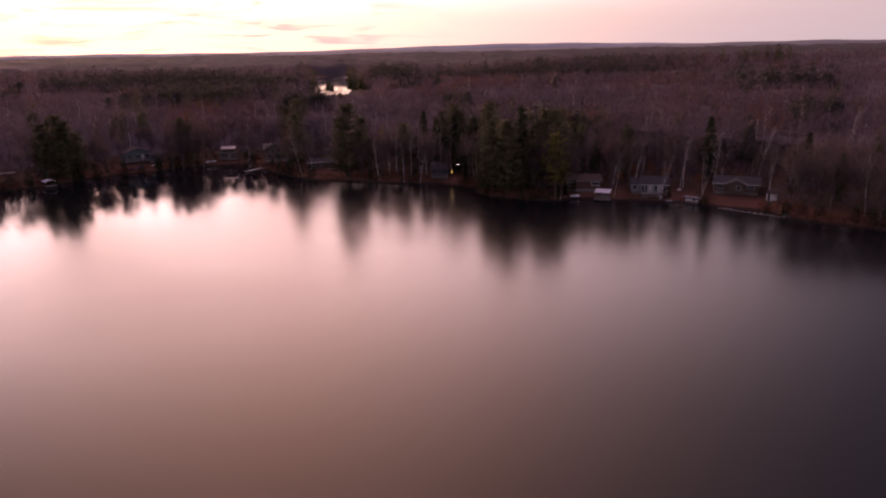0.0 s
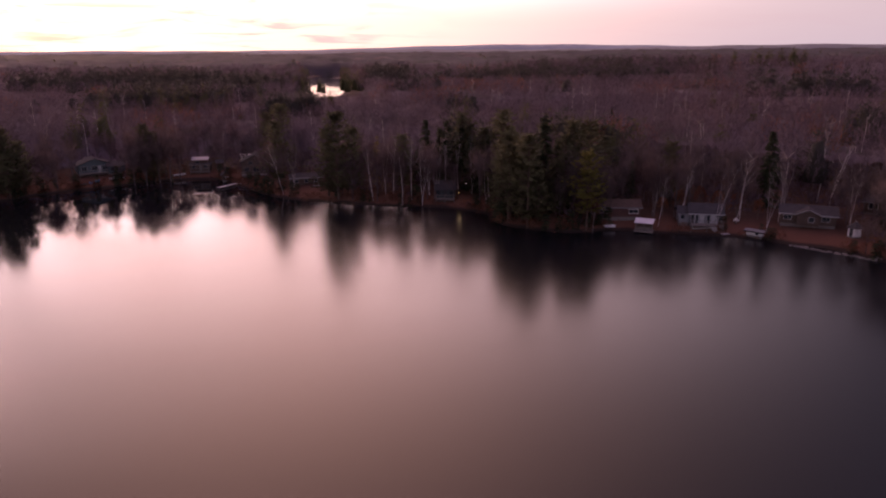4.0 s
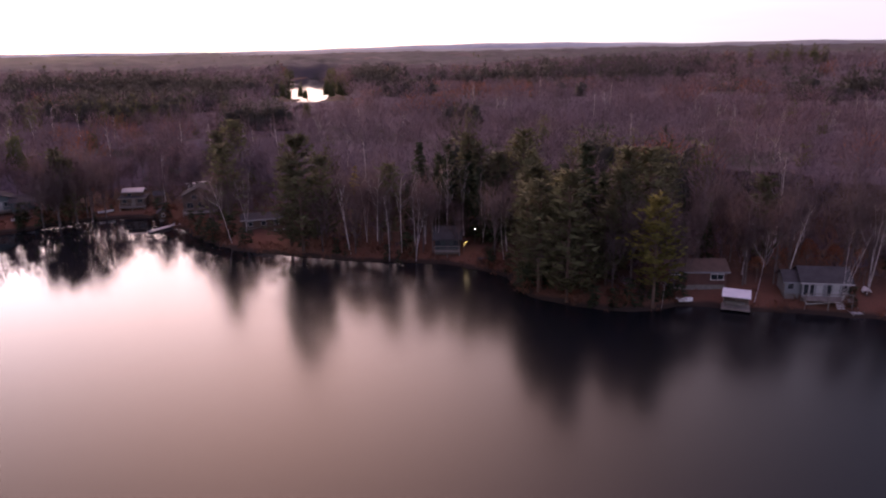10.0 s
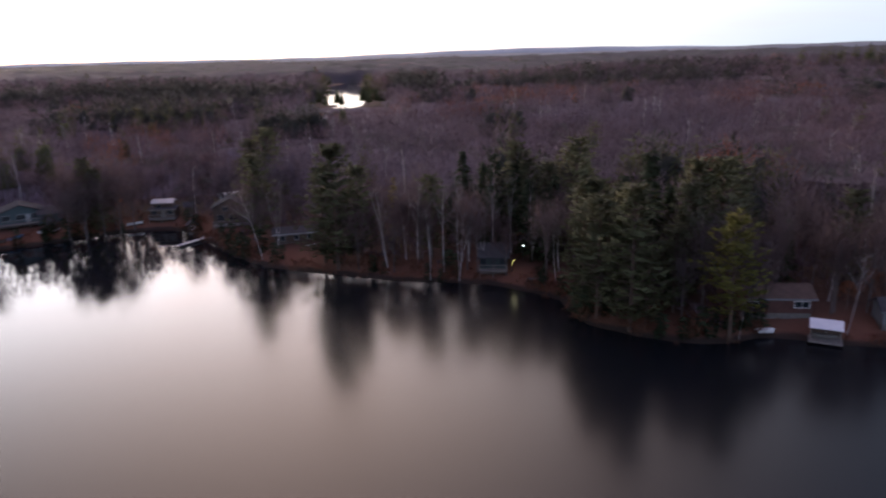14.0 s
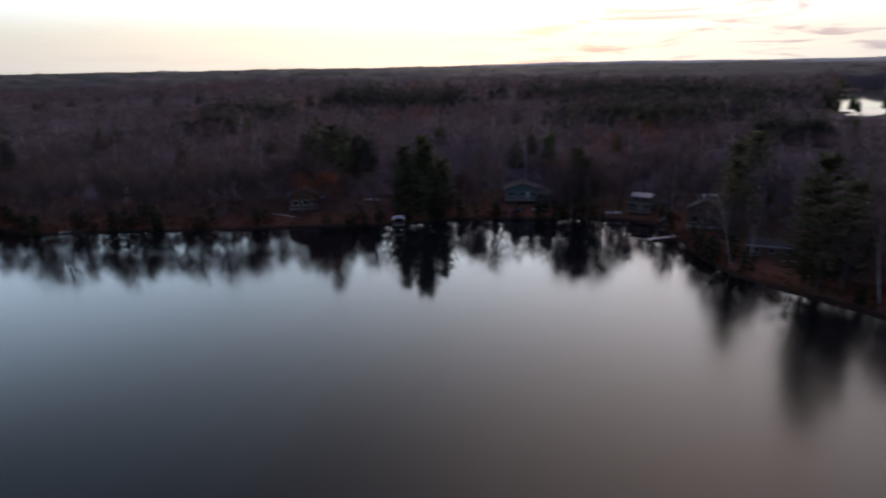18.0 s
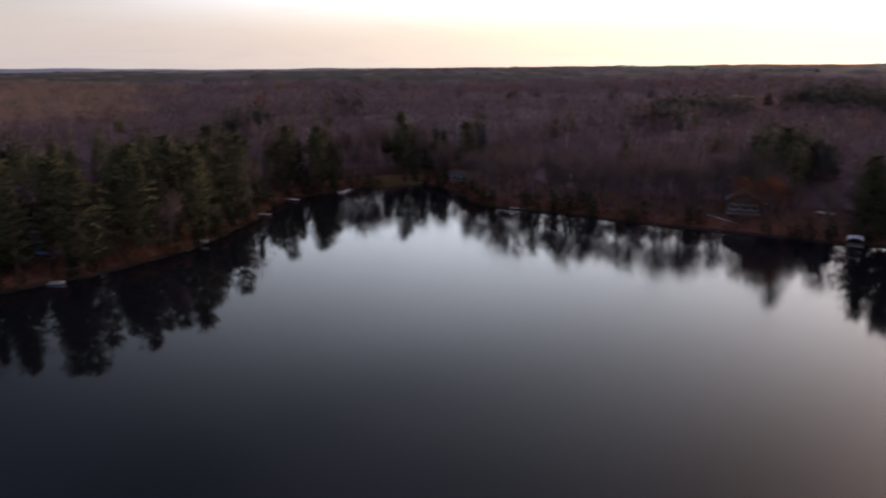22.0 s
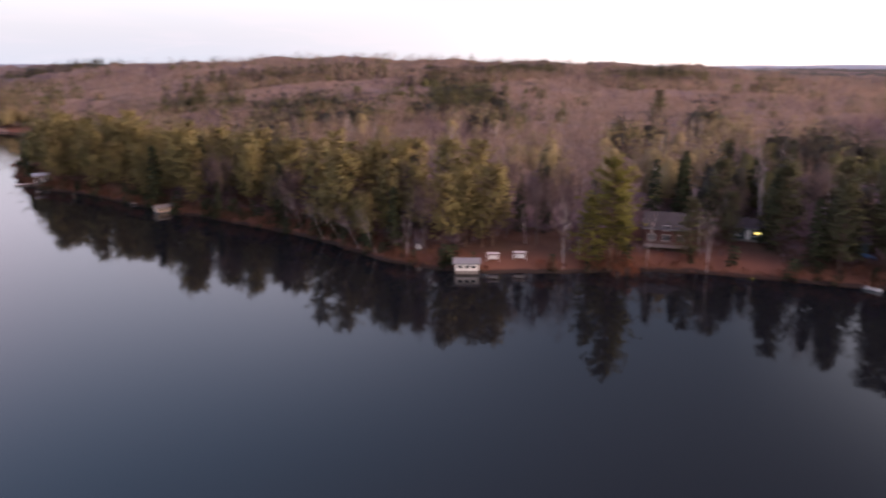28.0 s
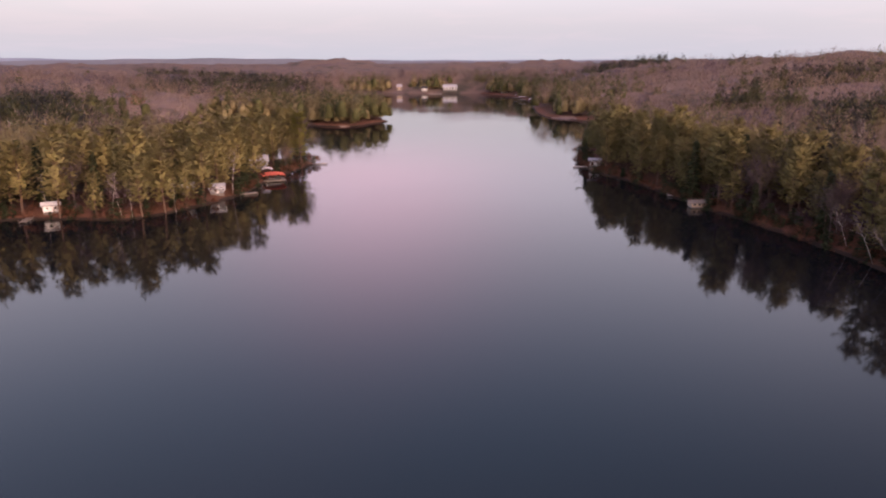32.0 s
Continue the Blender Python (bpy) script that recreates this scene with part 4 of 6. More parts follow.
# peninsula
house(92, -187.3, 3.9, 3.0, 1.8, 0.5, WHITE, WHITE, "small white boathouse on the bank", [(-0.9, 0.8, 0.45, 0.4), (0.9, 0.8, 0.45, 0.4)], [], name="boathouse", category="boathouse", floor=0.2)
dock(96.0, -184.0, 95.0, -178.6, 1.6)
house(55.5, -212, 4.0, 3.4, 1.5, 1.1, GREY, TIN, "grey cottage among pines with pale tin roof", [(-1.6, 0.8, 1.2, 1.1), (1.6, 0.8, 1.2, 1.1)], [(0, 0.9)])
house(63, -208, 3.6, 3.6, 2.0, 1.0, GREY, TIN, "pale grey cabin behind pine trunks", [(0, 0.8, 1.0, 1.0)], [], name="cabin", category="cabin")
dock(50, -216, 45.5, -219, 1.4)
canopy(45.5, -243.5, 200, 7.4, 6.8, 2.2, RED_CANVAS, "red fabric boat lift at the point", boat_under=True)
canopy(49.5, -253, 190, 3.6, 4.0, 2.7, CANVAS, "small white fabric boat lift at the point", boat_under=True)
house(53.5, -258, 6, 5, 2.6, 1.8, GREY, TIN, "grey cottage at the tip of the point", [(-1.4, 0.8, 1.2, 1.1), (1.4, 0.8, 1.2, 1.1)], [])
dock(39, -281, 32.5, -282, 1.2)

# small things by the green cottage
lantern = root("yard_lamp", 3.9, 127.3, gz(3.9, 127.3), 0, "tall yard lamp with a lit white globe", "lamp")
part("post", pipe([(0, 0, -0.2), (0, 0, 2.6)], [0.06, 0.05]), DARK, lantern)
bm = bmesh.new()
bmesh.ops.create_icosphere(bm, subdivisions=2, radius=0.14, matrix=Matrix.Translation((0, 0, 2.78)))
part("globe", bm, LAMP_WHITE, lantern, "glowing white globe")
porch = root("porch_lamp", 1.5, 122.6, gz(1.5, 122.6), -20, "yellow-lit lamp post beside the cottage", "lamp")
part("post", pipe([(0, 0, -0.2), (0, 0, 2.2)], [0.06, 0.05]), DARK, porch)
part("arm", pipe([(0, 0, 2.15), (0.5, 0, 2.45)], [0.04, 0.035]), DARK, porch)
part("lit_tube", pipe([(0.05, 0, 1.2), (0.25, 0, 1.75), (0.5, 0, 2.1), (0.75, 0, 2.15)], [0.02, 0.03, 0.035, 0.02]), LAMP_YELLOW, porch, "glowing yellow tube")
spot = bpy.data.lights.new("yard_light", "POINT")
spot.energy, spot.color, spot.shadow_soft_size = 18, (1.0, 0.85, 0.45), 0.25
new("yard_light", spot).location = (2.0, 122.3, gz(1.5, 122.6) + 2.6)
chest = root("dock_box", 5.0, 117.2, gz(5.0, 117.2), -12, "low dark timber storage box near the water", "box")
part("body", box(-1.2, 1.2, -0.6, 0.6, -0.3, 0.75, edge=0.03), BROWN, chest)
part("lid", box(-1.26, 1.26, -0.66, 0.66, 0.755, 0.84, edge=0.02), SHINGLE, chest)
glow_sign = root("wall_lamp", -157.6, -62.6, gz(-157.6, -62.6), facing(-157, -62), "long yellow lamp lit under the cottage eave", "lamp")
part("bracket", box(-0.05, 0.05, -0.05, 0.05, -0.3, 2.2), DARK, glow_sign)
part("lit_tube", box(-0.42, 0.42, -0.1, 0.1, 2.2, 2.4, edge=0.04), LAMP_YELLOW, glow_sign, "glowing yellow tube")

for k in range(4):
    part("stair", box(0.9, 2.0, -4.75 - 0.27 * k, -4.5 - 0.27 * k, 0.08 - 0.2 * k, 0.16 - 0.2 * k), PALE_DECK, cottage)
for x0, y0, x1, y1, z0, label in ((53.7, 91.7, 61.0, 91.4, 0.25, "pale timber log along the waterline"), (53.7, 91.7, 54.0, 94.0, 0.3, "pale timber log up the bank"),
                                  (-40.0, 140.0, -36.5, 140.7, 1.0, "pale driftwood log on the bank"), (-158.5, 111.0, -149.5, 113.6, 1.0, "pale timber log edging the bank")):
    log = root("timber_log", x0, y0, 0, 0, label, "log")
    z1 = max(z0, gz(x1, y1) + 0.1)
    part("trunk", pipe([(0, 0, max(z0, gz(x0, y0) + 0.1)), ((x1 - x0) / 2, (y1 - y0) / 2 + 0.05, max(z0, gz((x0 + x1) / 2, (y0 + y1) / 2) + 0.1)), (x1 - x0, y1 - y0, z1)], [0.13, 0.12, 0.1]), PALE_DECK, log)
boat(-136.9, -103.2, 40, 4.0, WHITE, "white hull lying upside down in the grass", upside=True)
boat(-149.5, -37.5, 75, 3.2, WHITE, "small white rowing boat at the water's edge")
# an upturned hull stands in for a blue tarp here
boat(-163.4, -42.8, 60, 4.0, BLUE, "blue upturned hull standing in for a tarp by the cabin", upside=True)
boat(-231.5, 27.6, 20, 4.2, WHITE, "white rowing boat tied beside the pale dock", z=-0.05)
# boat shape used in place of a white parked car
boat(-161.8, 129.6, 15, 4.4, WHITE, "white hull standing in for a car above the bank")
boat(-88.0, 166.0, 35, 3.8, WHITE, "white rowing boat lying on the grass")
house(-69.9, 182.9, 4.6, 2.2, 2.1, 0.25, WHITE, WHITE, "white camper trailer parked among the trees", [(-1.2, 0.9, 0.9, 0.6), (1.1, 0.9, 0.9, 0.6)], [(0.0, 0.7)], name="camper", category="camper", floor=0.35)

# stones of a shingle beach below the ranch cottage
beach = root("shingle_beach", 76.2, 73.6, 0, 0, "strip of grey-brown stones along the waterline", "stones")
rnd = random.Random(31)
for k in range(70):
    u = k / 69
    x, y = 70.5 + 11.5 * u + rnd.uniform(-0.5, 0.5), 80.3 - 11.5 * u + rnd.uniform(-0.5, 0.5)
    z = max(gz(x, y), 0.0)
    size = rnd.uniform(0.16, 0.42)
    bm = box(-size, size, -size * 0.8, size * 0.8, -0.3, size * 0.55, edge=size * 0.2)
    bm.transform(pose(x - 76.2, y - 73.6, z, rnd.uniform(-12, 12), rnd.uniform(-12, 12), rnd.uniform(0, 180)))
    part("stone", bm, STONE, beach)

# ---- trees ----


class Bits:
    """Gathers triangles of a tree: slot 0 is wood, slot 1 foliage."""

    def __init__(self, seed):
        self.v, self.f, self.rnd = [], [], random.Random(seed)

    def sliver(self, p, d, w):
        """One slim leaf-like triangle from p along d."""
        r = self.rnd
        p, d = Vector(p), Vector(d)
        side = d.cross(Vector((r.uniform(-1, 1), r.uniform(-1, 1), r.uniform(-1, 1))))
        if side.length < 1e-4:
            side = Vector((1, 0, 0))
        side = side.normalized() * w * 0.5
        n = len(self.v)
        self.v += [p - side, p + side, p + d]
        self.f.append((n, n + 1, n + 2))

    def leaf(self, p, face, long, w):
        """One slim triangle lying in the plane that looks along face."""
        r = self.rnd
        d = face.cross(Vector((r.uniform(-1, 1), r.uniform(-1, 1), r.uniform(-1, 1))))
        d = d.normalized() if d.length > 1e-4 else face.orthogonal().normalized()
        side = face.cross(d).normalized() * w * 0.5
        n = len(self.v)
        self.v += [p - d * long * 0.5 - side, p - d * long * 0.5 + side, p + d * long * 0.5]
        self.f.append((n, n + 1, n + 2))

    def limb(self, points, radii, sides=5):
        n0 = len(self.v)
        for i, p in enumerate(points):
            p = Vector(p)
            d = (Vector(points[min(i + 1, len(points) - 1)]) - Vector(points[max(i - 1, 0)])).normalized()
            u = d.orthogonal().normalized()
            w = d.cross(u)
            for k in range(sides):
                a = k * math.tau / sides
                self.v.append(p + radii[i] * (math.cos(a) * u + math.sin(a) * w))
        for i in range(len(points) - 1):
            for k in range(sides):
                a, b = n0 + i * sides + k, n0 + i * sides + (k + 1) % sides
                self.f += [(a, b, b + sides), (a, b + sides, a + sides)]

    def arrays(self):
        return np.array([tuple(v) for v in self.v], np.float32), np.array(self.f, np.int32)

    def rounded_normals(self, mid, wide, high, share, lift):
        """Shading normals that follow the whole crown, so that single twigs and needles don't glint; faces are wound outward."""
        v, f = self.arrays()
        out = (v - (0, 0, mid)) / (wide, wide, high) ** np.array(2.0)
        out /= np.linalg.norm(out, axis=1)[:, None] + 1e-6
        flat = np.cross(v[f[:, 1]] - v[f[:, 0]], v[f[:, 2]] - v[f[:, 0]])
        flat /= np.linalg.norm(flat, axis=1)[:, None] + 1e-9
        turned = (flat * out[f].mean(1)).sum(1) < 0
        f[turned] = f[turned][:, ::-1]
        flat[turned] *= -1
        own = np.zeros_like(out)
        for k in range(3):
            np.add.at(own, f[:, k], flat)
        own /= np.linalg.norm(own, axis=1)[:, None] + 1e-9
        mixed = share * (out + np.array((0, 0, lift))) + (1 - share) * own
        mixed /= np.linalg.norm(mixed, axis=1)[:, None] + 1e-9
        return v, f, mixed.astype(np.float32)


def grow_pine(seed, tall=20.0, whorls=15, boughs=5, tufts=6, leaves=5, bare=0.28, spread=0.22, leaf=0.95, taper=0.75, sticks=True, loose=0.0):
    """A white pine: straight trunk, tiers of long level boughs carrying flat plumes."""
    wood, green = Bits(seed), Bits(seed + 500)
    r = wood.rnd
    sway = [r.uniform(-0.02, 0.02) * tall for _ in range(2)]
    axis = lambda s: Vector((sway[0] * math.sin(s * 3), sway[1] * math.sin(s * 2.3), tall * s))
    wood.limb([axis(s) for s in (0, 0.25, 0.5, 0.75, 1.0)], [tall * k for k in (0.016, 0.0135, 0.010, 0.006, 0.001)], 6)
    for i in range(whorls):
        s = bare + (0.985 - bare) * (i + r.uniform(-0.3, 0.3)) / (whorls - 1)
        s0 = s = min(max(s, bare * 0.9), 0.985)
        q = max(0.0, (s - bare) / (1 - bare))
        reach = tall * spread * (0.55 + 0.45 * math.sin(min(q * 3.2 + 0.5, 2.4))) * (1 - q ** 2.2 * taper) * r.uniform(0.7, 1.15)
        for k in range(boughs):
            a = math.tau * (k + r.random()) / boughs + i * 1.1
            s = min(max(s0 + loose * r.uniform(-1, 1) / whorls, bare * 0.9), 0.985)
            long = reach * r.uniform(0.55, 1.1)
            rise = r.uniform(0.0, 0.3) + 0.45 * q
            p0 = axis(s)
            tip = p0 + Vector((math.cos(a), math.sin(a), rise)) * long
            if sticks:
                wood.limb([p0, tip], [0.07, 0.012], 3)
            for t in range(tufts):
                at = p0.lerp(tip, 0.12 + 0.88 * (t + r.random()) / tufts) + Vector((r.uniform(-1, 1), r.uniform(-1, 1), r.uniform(-0.5, 0.5) * (1 + 2.5 * loose))) * 0.14 * long
                for _ in range(leaves):
                    b = a + r.uniform(-1.3, 1.3)
                    green.sliver(at, Vector((math.cos(b), math.sin(b), r.uniform(-0.1 - 0.25 * loose, 0.55 + 0.35 * loose))) * leaf * r.uniform(0.6, 1.25), leaf * 0.34)
    for _ in range(leaves * 4):
        b = r.uniform(0, math.tau)
        green.sliver(axis(r.uniform(0.93, 0.99)), Vector((math.cos(b) * 0.5, math.sin(b) * 0.5, 0.9)) * leaf * 1.1, leaf * 0.35)
    return wood, green


def grow_spruce(seed, tall=17.0, tiers=26, boughs=6, leaves=4, leaf=0.9):
    wood, green = Bits(seed), Bits(seed + 500)
    r = wood.rnd
    wood.limb([(0, 0, 0), (0, 0, tall * 0.5), (0, 0, tall)], [tall * 0.014, tall * 0.009, 0.02], 6)
    for i in range(tiers):
        q = i / (tiers - 1)
        z, reach = tall * (0.08 + 0.9 * q), tall * 0.17 * (1 - q) ** 0.85 + 0.25
        for k in range(boughs):
            a = math.tau * (k + r.random()) / boughs
            long, lift = reach * r.uniform(0.6, 1.2), r.uniform(-0.03, 0.03) * tall
            for t in range(leaves):
                s = (t + 0.7) / leaves
                p = Vector((math.cos(a) * long * s, math.sin(a) * long * s, z + lift - long * 0.3 * s))
                for side in (-0.7, 0.7):
                    b = a + side + r.uniform(-0.3, 0.3)
                    green.sliver(p, Vector((math.cos(b), math.sin(b), r.uniform(-0.45, 0.1))) * leaf * r.uniform(0.7, 1.2), leaf * 0.5)
    return wood, green


def grow_bare(seed, tall=16.0, limbs=8, forks=5, twigs=8, lean=0.0, stems=1, thick=0.011, twig=0.055, spread=0.26, low=0.38):
    """A leafless broadleaf tree: forking limbs and a haze of fine twigs."""
    wood, fine = Bits(seed), Bits(seed + 500)
    r = wood.rnd
    for st in range(stems):
        a0 = r.uniform(0, math.tau)
        out = (0.10 + 0.1 * r.random()) * tall if stems > 1 else 0.02 * tall
        off = Vector((math.cos(a0) * out + lean * tall, math.sin(a0) * out, 0))
        high = tall * (1.0 if st == 0 else r.uniform(0.75, 0.98))
        axis = lambda s: Vector((0, 0, high * s)) + off * s ** 1.4 + Vector((0.012 * tall * math.sin(5 * s + st), 0.012 * tall * math.cos(4 * s), 0))
        fat = tall * thick / stems ** 0.4
        wood.limb([axis(s) for s in (0, 0.2, 0.4, 0.6, 0.8, 1.0)], [fat * k for k in (1.15, 0.9, 0.72, 0.5, 0.28, 0.06)], 5)
        n = max(3, limbs // stems)
        for i in range(n):
            s = low + (0.95 - low) * (i + r.random()) / n
            a = r.uniform(0, math.tau)
            long = tall * spread * (1.15 - 0.75 * (s - low) / (1 - low)) * r.uniform(0.7, 1.2)
            p0 = axis(s)
            way_ = Vector((math.cos(a), math.sin(a), r.uniform(0.55, 1.2))).normalized()
            p1 = p0 + way_ * long * 0.5
            p2 = p1 + (way_ + Vector((0, 0, 0.5))).normalized() * long * 0.6
            wood.limb([p0, p1, p2], [fat * 0.4, fat * 0.26, fat * 0.06], 4)
            for k in range(forks):
                t = (k + r.random()) / forks
                q0 = p0.lerp(p1, 0.3 + t) if t < 0.6 else p1.lerp(p2, t)
                d = Vector((r.uniform(-1, 1), r.uniform(-1, 1), r.uniform(0.1, 1.1))).normalized() * long * r.uniform(0.35, 0.6)
                fine.sliver(q0, d, twig * 1.6)
                for _ in range(twigs):
                    p = q0 + d * r.random()
                    fine.sliver(p, Vector((r.uniform(-1, 1), r.uniform(-1, 1), r.uniform(-0.1, 1.1))) * 0.085 * tall * r.uniform(0.5, 1.1), twig * r.uniform(0.7, 1.3))
    return wood, fine


def grow_dome(seed, tall=16.0, sprays=600, twig=0.10, long=1.1, spread=0.26, limbs=6, thick=0.010, upright=1.0):
    """A leafless broadleaf tree whose fine twigs make a rounded, see-through dome."""
    wood, fine = Bits(seed), Bits(seed + 500)
    r = wood.rnd
    mid, rx, rz = 0.58 * tall, spread * tall, 0.41 * tall
    dents = [(Vector((r.uniform(-1, 1), r.uniform(-1, 1), r.uniform(-0.3, 1))).normalized(), r.uniform(0.1, 0.35)) for _ in range(5)]
    wood.limb([(0, 0, 0), (r.uniform(-0.2, 0.2), r.uniform(-0.2, 0.2), tall * 0.3), (0, 0, tall * 0.62), (0, 0, tall * 0.9)], [tall * thick * k for k in (1.2, 0.9, 0.6, 0.1)], 5)
    for i in range(limbs):
        a, s = math.tau * (i + r.random()) / limbs, r.uniform(0.3, 0.6)
        p0 = Vector((0, 0, tall * s))
        p2 = Vector((math.cos(a) * rx * 0.8, math.sin(a) * rx * 0.8, mid + rz * r.uniform(0.1, 0.7)))
        wood.limb([p0, p0.lerp(p2, 0.5) - Vector((0, 0, 0.03 * tall)), p2], [tall * thick * k for k in (0.45, 0.3, 0.08)], 3)
    for _ in range(sprays):
        u = Vector((r.gauss(0, 1), r.gauss(0, 1), r.gauss(0.25, 1))).normalized()
        if u.z < -0.55:
            u.z = -u.z
        cut = 1.0 - sum(depth * max(0.0, u.dot(n) * 3 - 2) for n, depth in dents)
        q = (0.45 + 0.55 * r.random() ** 0.5) * cut
        p = Vector((u.x * rx * q, u.y * rx * q, mid + u.z * rz * q))
        if upright < 1:  # far crowns: twigs spread over the dome
            face = Vector((u.x / rx, u.y / rx, u.z / rz)).normalized() + Vector((r.uniform(-1, 1), r.uniform(-1, 1), r.uniform(-0.6, 1))) * upright
            fine.leaf(p, face.normalized(), long * r.uniform(0.6, 1.3), twig * r.uniform(0.6, 1.4))
            continue
        d = u * 0.7 + Vector((r.uniform(-0.5, 0.5), r.uniform(-0.5, 0.5), r.uniform(0.3, 1.0)))
        fine.sliver(p, d.normalized() * long * r.uniform(0.6, 1.3), twig * r.uniform(0.6, 1.4))
    return wood, fine


def grow_plume(seed, tall=16.0, lobes=7, sprays=150, twig=0.085, long=1.5, spread=0.2, thick=0.010):
    """A leafless broadleaf tree: limbs rise from the trunk and each ends in an upright plume of fine twigs."""
    wood, fine = Bits(seed), Bits(seed + 500)
    r = wood.rnd
    lean = Vector((r.uniform(-0.05, 0.05), r.uniform(-0.05, 0.05), 0)) * tall
    axis = lambda s: Vector((0, 0, tall * s)) + lean * s * s
    wood.limb([axis(s) for s in (0, 0.3, 0.6, 0.92)], [tall * thick * k for k in (1.25, 0.95, 0.6, 0.1)], 5)
    for i in range(lobes):
        a, s = 2.4 * i + r.uniform(-0.4, 0.4), r.uniform(0.25, 0.55)
        out = tall * spread * r.uniform(0.35, 1.0) * (0.3 if i == 0 else 1.0)
        foot = axis(s)
        head = axis(r.uniform(0.62, 0.86) if i else 0.88) + Vector((math.cos(a), math.sin(a), 0)) * out
        wood.limb([foot, foot.lerp(head, 0.5) - Vector((0, 0, 0.02 * tall)), head], [tall * thick * k for k in (0.5, 0.34, 0.1)], 4)
        wide, high = tall * r.uniform(0.075, 0.125), tall * r.uniform(0.13, 0.2)
        for _ in range(sprays):
            u = Vector((r.gauss(0, 0.55), r.gauss(0, 0.55), r.gauss(-0.1, 0.6)))
            p = head + Vector((u.x * wide, u.y * wide, u.z * high))
            d = Vector((u.x * 0.55 + r.uniform(-0.35, 0.35), u.y * 0.55 + r.uniform(-0.35, 0.35), r.uniform(0.5, 1.1)))
            fine.sliver(p, d.normalized() * long * r.uniform(0.6, 1.3), twig * r.uniform(0.6, 1.4))
        for _ in range(12):
            p = foot.lerp(head, r.uniform(0.3, 1.0))
            fine.sliver(p, (head - foot).normalized() * 1.2 + Vector((r.uniform(-1, 1), r.uniform(-1, 1), r.uniform(0, 1))) * 1.4, twig * 1.5)
    return wood, fine


def grow_crown(seed, tall=16.0, spread=0.26, sprays=110, twig=0.16, long=1.9, around=9, rows=4, thick=0.011, low=0.34, point=0.0):
    """A tree of the deeper woods: loose sprays of twigs all through a rounded crown, or, for a conifer (point), round a close dark mass of needles."""
    wood, fine = Bits(seed), Bits(seed + 500)
    r = wood.rnd
    wood.limb([(0, 0, 0), (r.uniform(-0.3, 0.3), r.uniform(-0.3, 0.3), tall * 0.5), (0, 0, tall * 0.85)], [tall * thick * k for k in (1.2, 0.8, 0.2)], 4)
    wide, mid = spread * tall, low * tall
    phase = [r.uniform(0, 6.28) for _ in range(4)]

    def skin(a, h, q):
        """The crown's outline at angle a and height share h."""
        girth = (1 - h ** 1.5) ** 0.9 if point else (1 - h ** 2.0) ** 0.6
        bulge = 1 + 0.16 * math.sin(2 * a + phase[0]) + 0.13 * math.sin(3 * a + phase[1] + 3 * h) + 0.1 * math.sin(5 * a + phase[2] - 4 * h)
        return Vector((math.cos(a) * wide * girth * bulge * q, math.sin(a) * wide * girth * bulge * q,
                       mid + (tall - mid) * h * (0.9 + 0.1 * bulge) * (0.5 + 0.5 * q)))

    if point:
        heights = [0.85 * (k / rows) ** 0.9 for k in range(rows)]
        ring0 = len(fine.v)
        for h in heights:
            for k in range(around):
                fine.v.append(skin(math.tau * (k + r.uniform(-0.25, 0.25)) / around, h, 0.74 * r.uniform(0.75, 1.15)))
        top = len(fine.v)
        fine.v.append(skin(0, 0.93, 0.3))
        for j in range(rows - 1):
            for k in range(around):
                a, b = ring0 + j * around + k, ring0 + j * around + (k + 1) % around
                fine.f += [(a, b, b + around), (a, b + around, a + around)]
        for k in range(around):
            fine.f.append((ring0 + (rows - 1) * around + k, ring0 + (rows - 1) * around + (k + 1) % around, top))
    for _ in range(sprays):
        a, h = r.uniform(0, math.tau), r.random() ** (0.8 if point else 0.62) * 0.97
        p = skin(a, h, r.uniform(0.7, 1.0) if point else r.random() ** 0.45)
        out = Vector((math.cos(a), math.sin(a), 0))
        face = (out * (1.2 - h) + Vector((0, 0, 0.15 + h))).normalized()
        d = (out * 0.5 + Vector((r.uniform(-0.5, 0.5), r.uniform(-0.5, 0.5), r.uniform(0.35, 1.0) if not point else r.uniform(-0.4, 0.5)))).normalized() * long * r.uniform(0.6, 1.3)
        side = face.cross(d).normalized() * twig * r.uniform(0.6, 1.4) * 0.5
        n = len(fine.v)
        fine.v += [p - side, p + side, p + d]
        fine.f.append((n, n + 1, n + 2))
    return wood, fine


def tree_proto(name, grown, bark, leafage, label, category, group=""):
    ob = root(name, 0, 0, 0, 0, label, category, group)
    mesh_object("trunk", *grown[0].arrays(), bark, ob)
    v, f, n = crown_normals(grown[1], 0.85, 0.1)
    mesh_object("crown", v, f, leafage, ob, normals=n)
    return ob


def crown_normals(bits, share, lift=0.3):
    """A crown's mesh with shading normals taken from its whole extent."""
    v = bits.arrays()[0]
    low, high = v[:, 2].min(), v[:, 2].max()
    return bits.rounded_normals(low + (high - low) * 0.35, np.abs(v[:, :2]).max(), (high - low) * 0.6, share, lift)


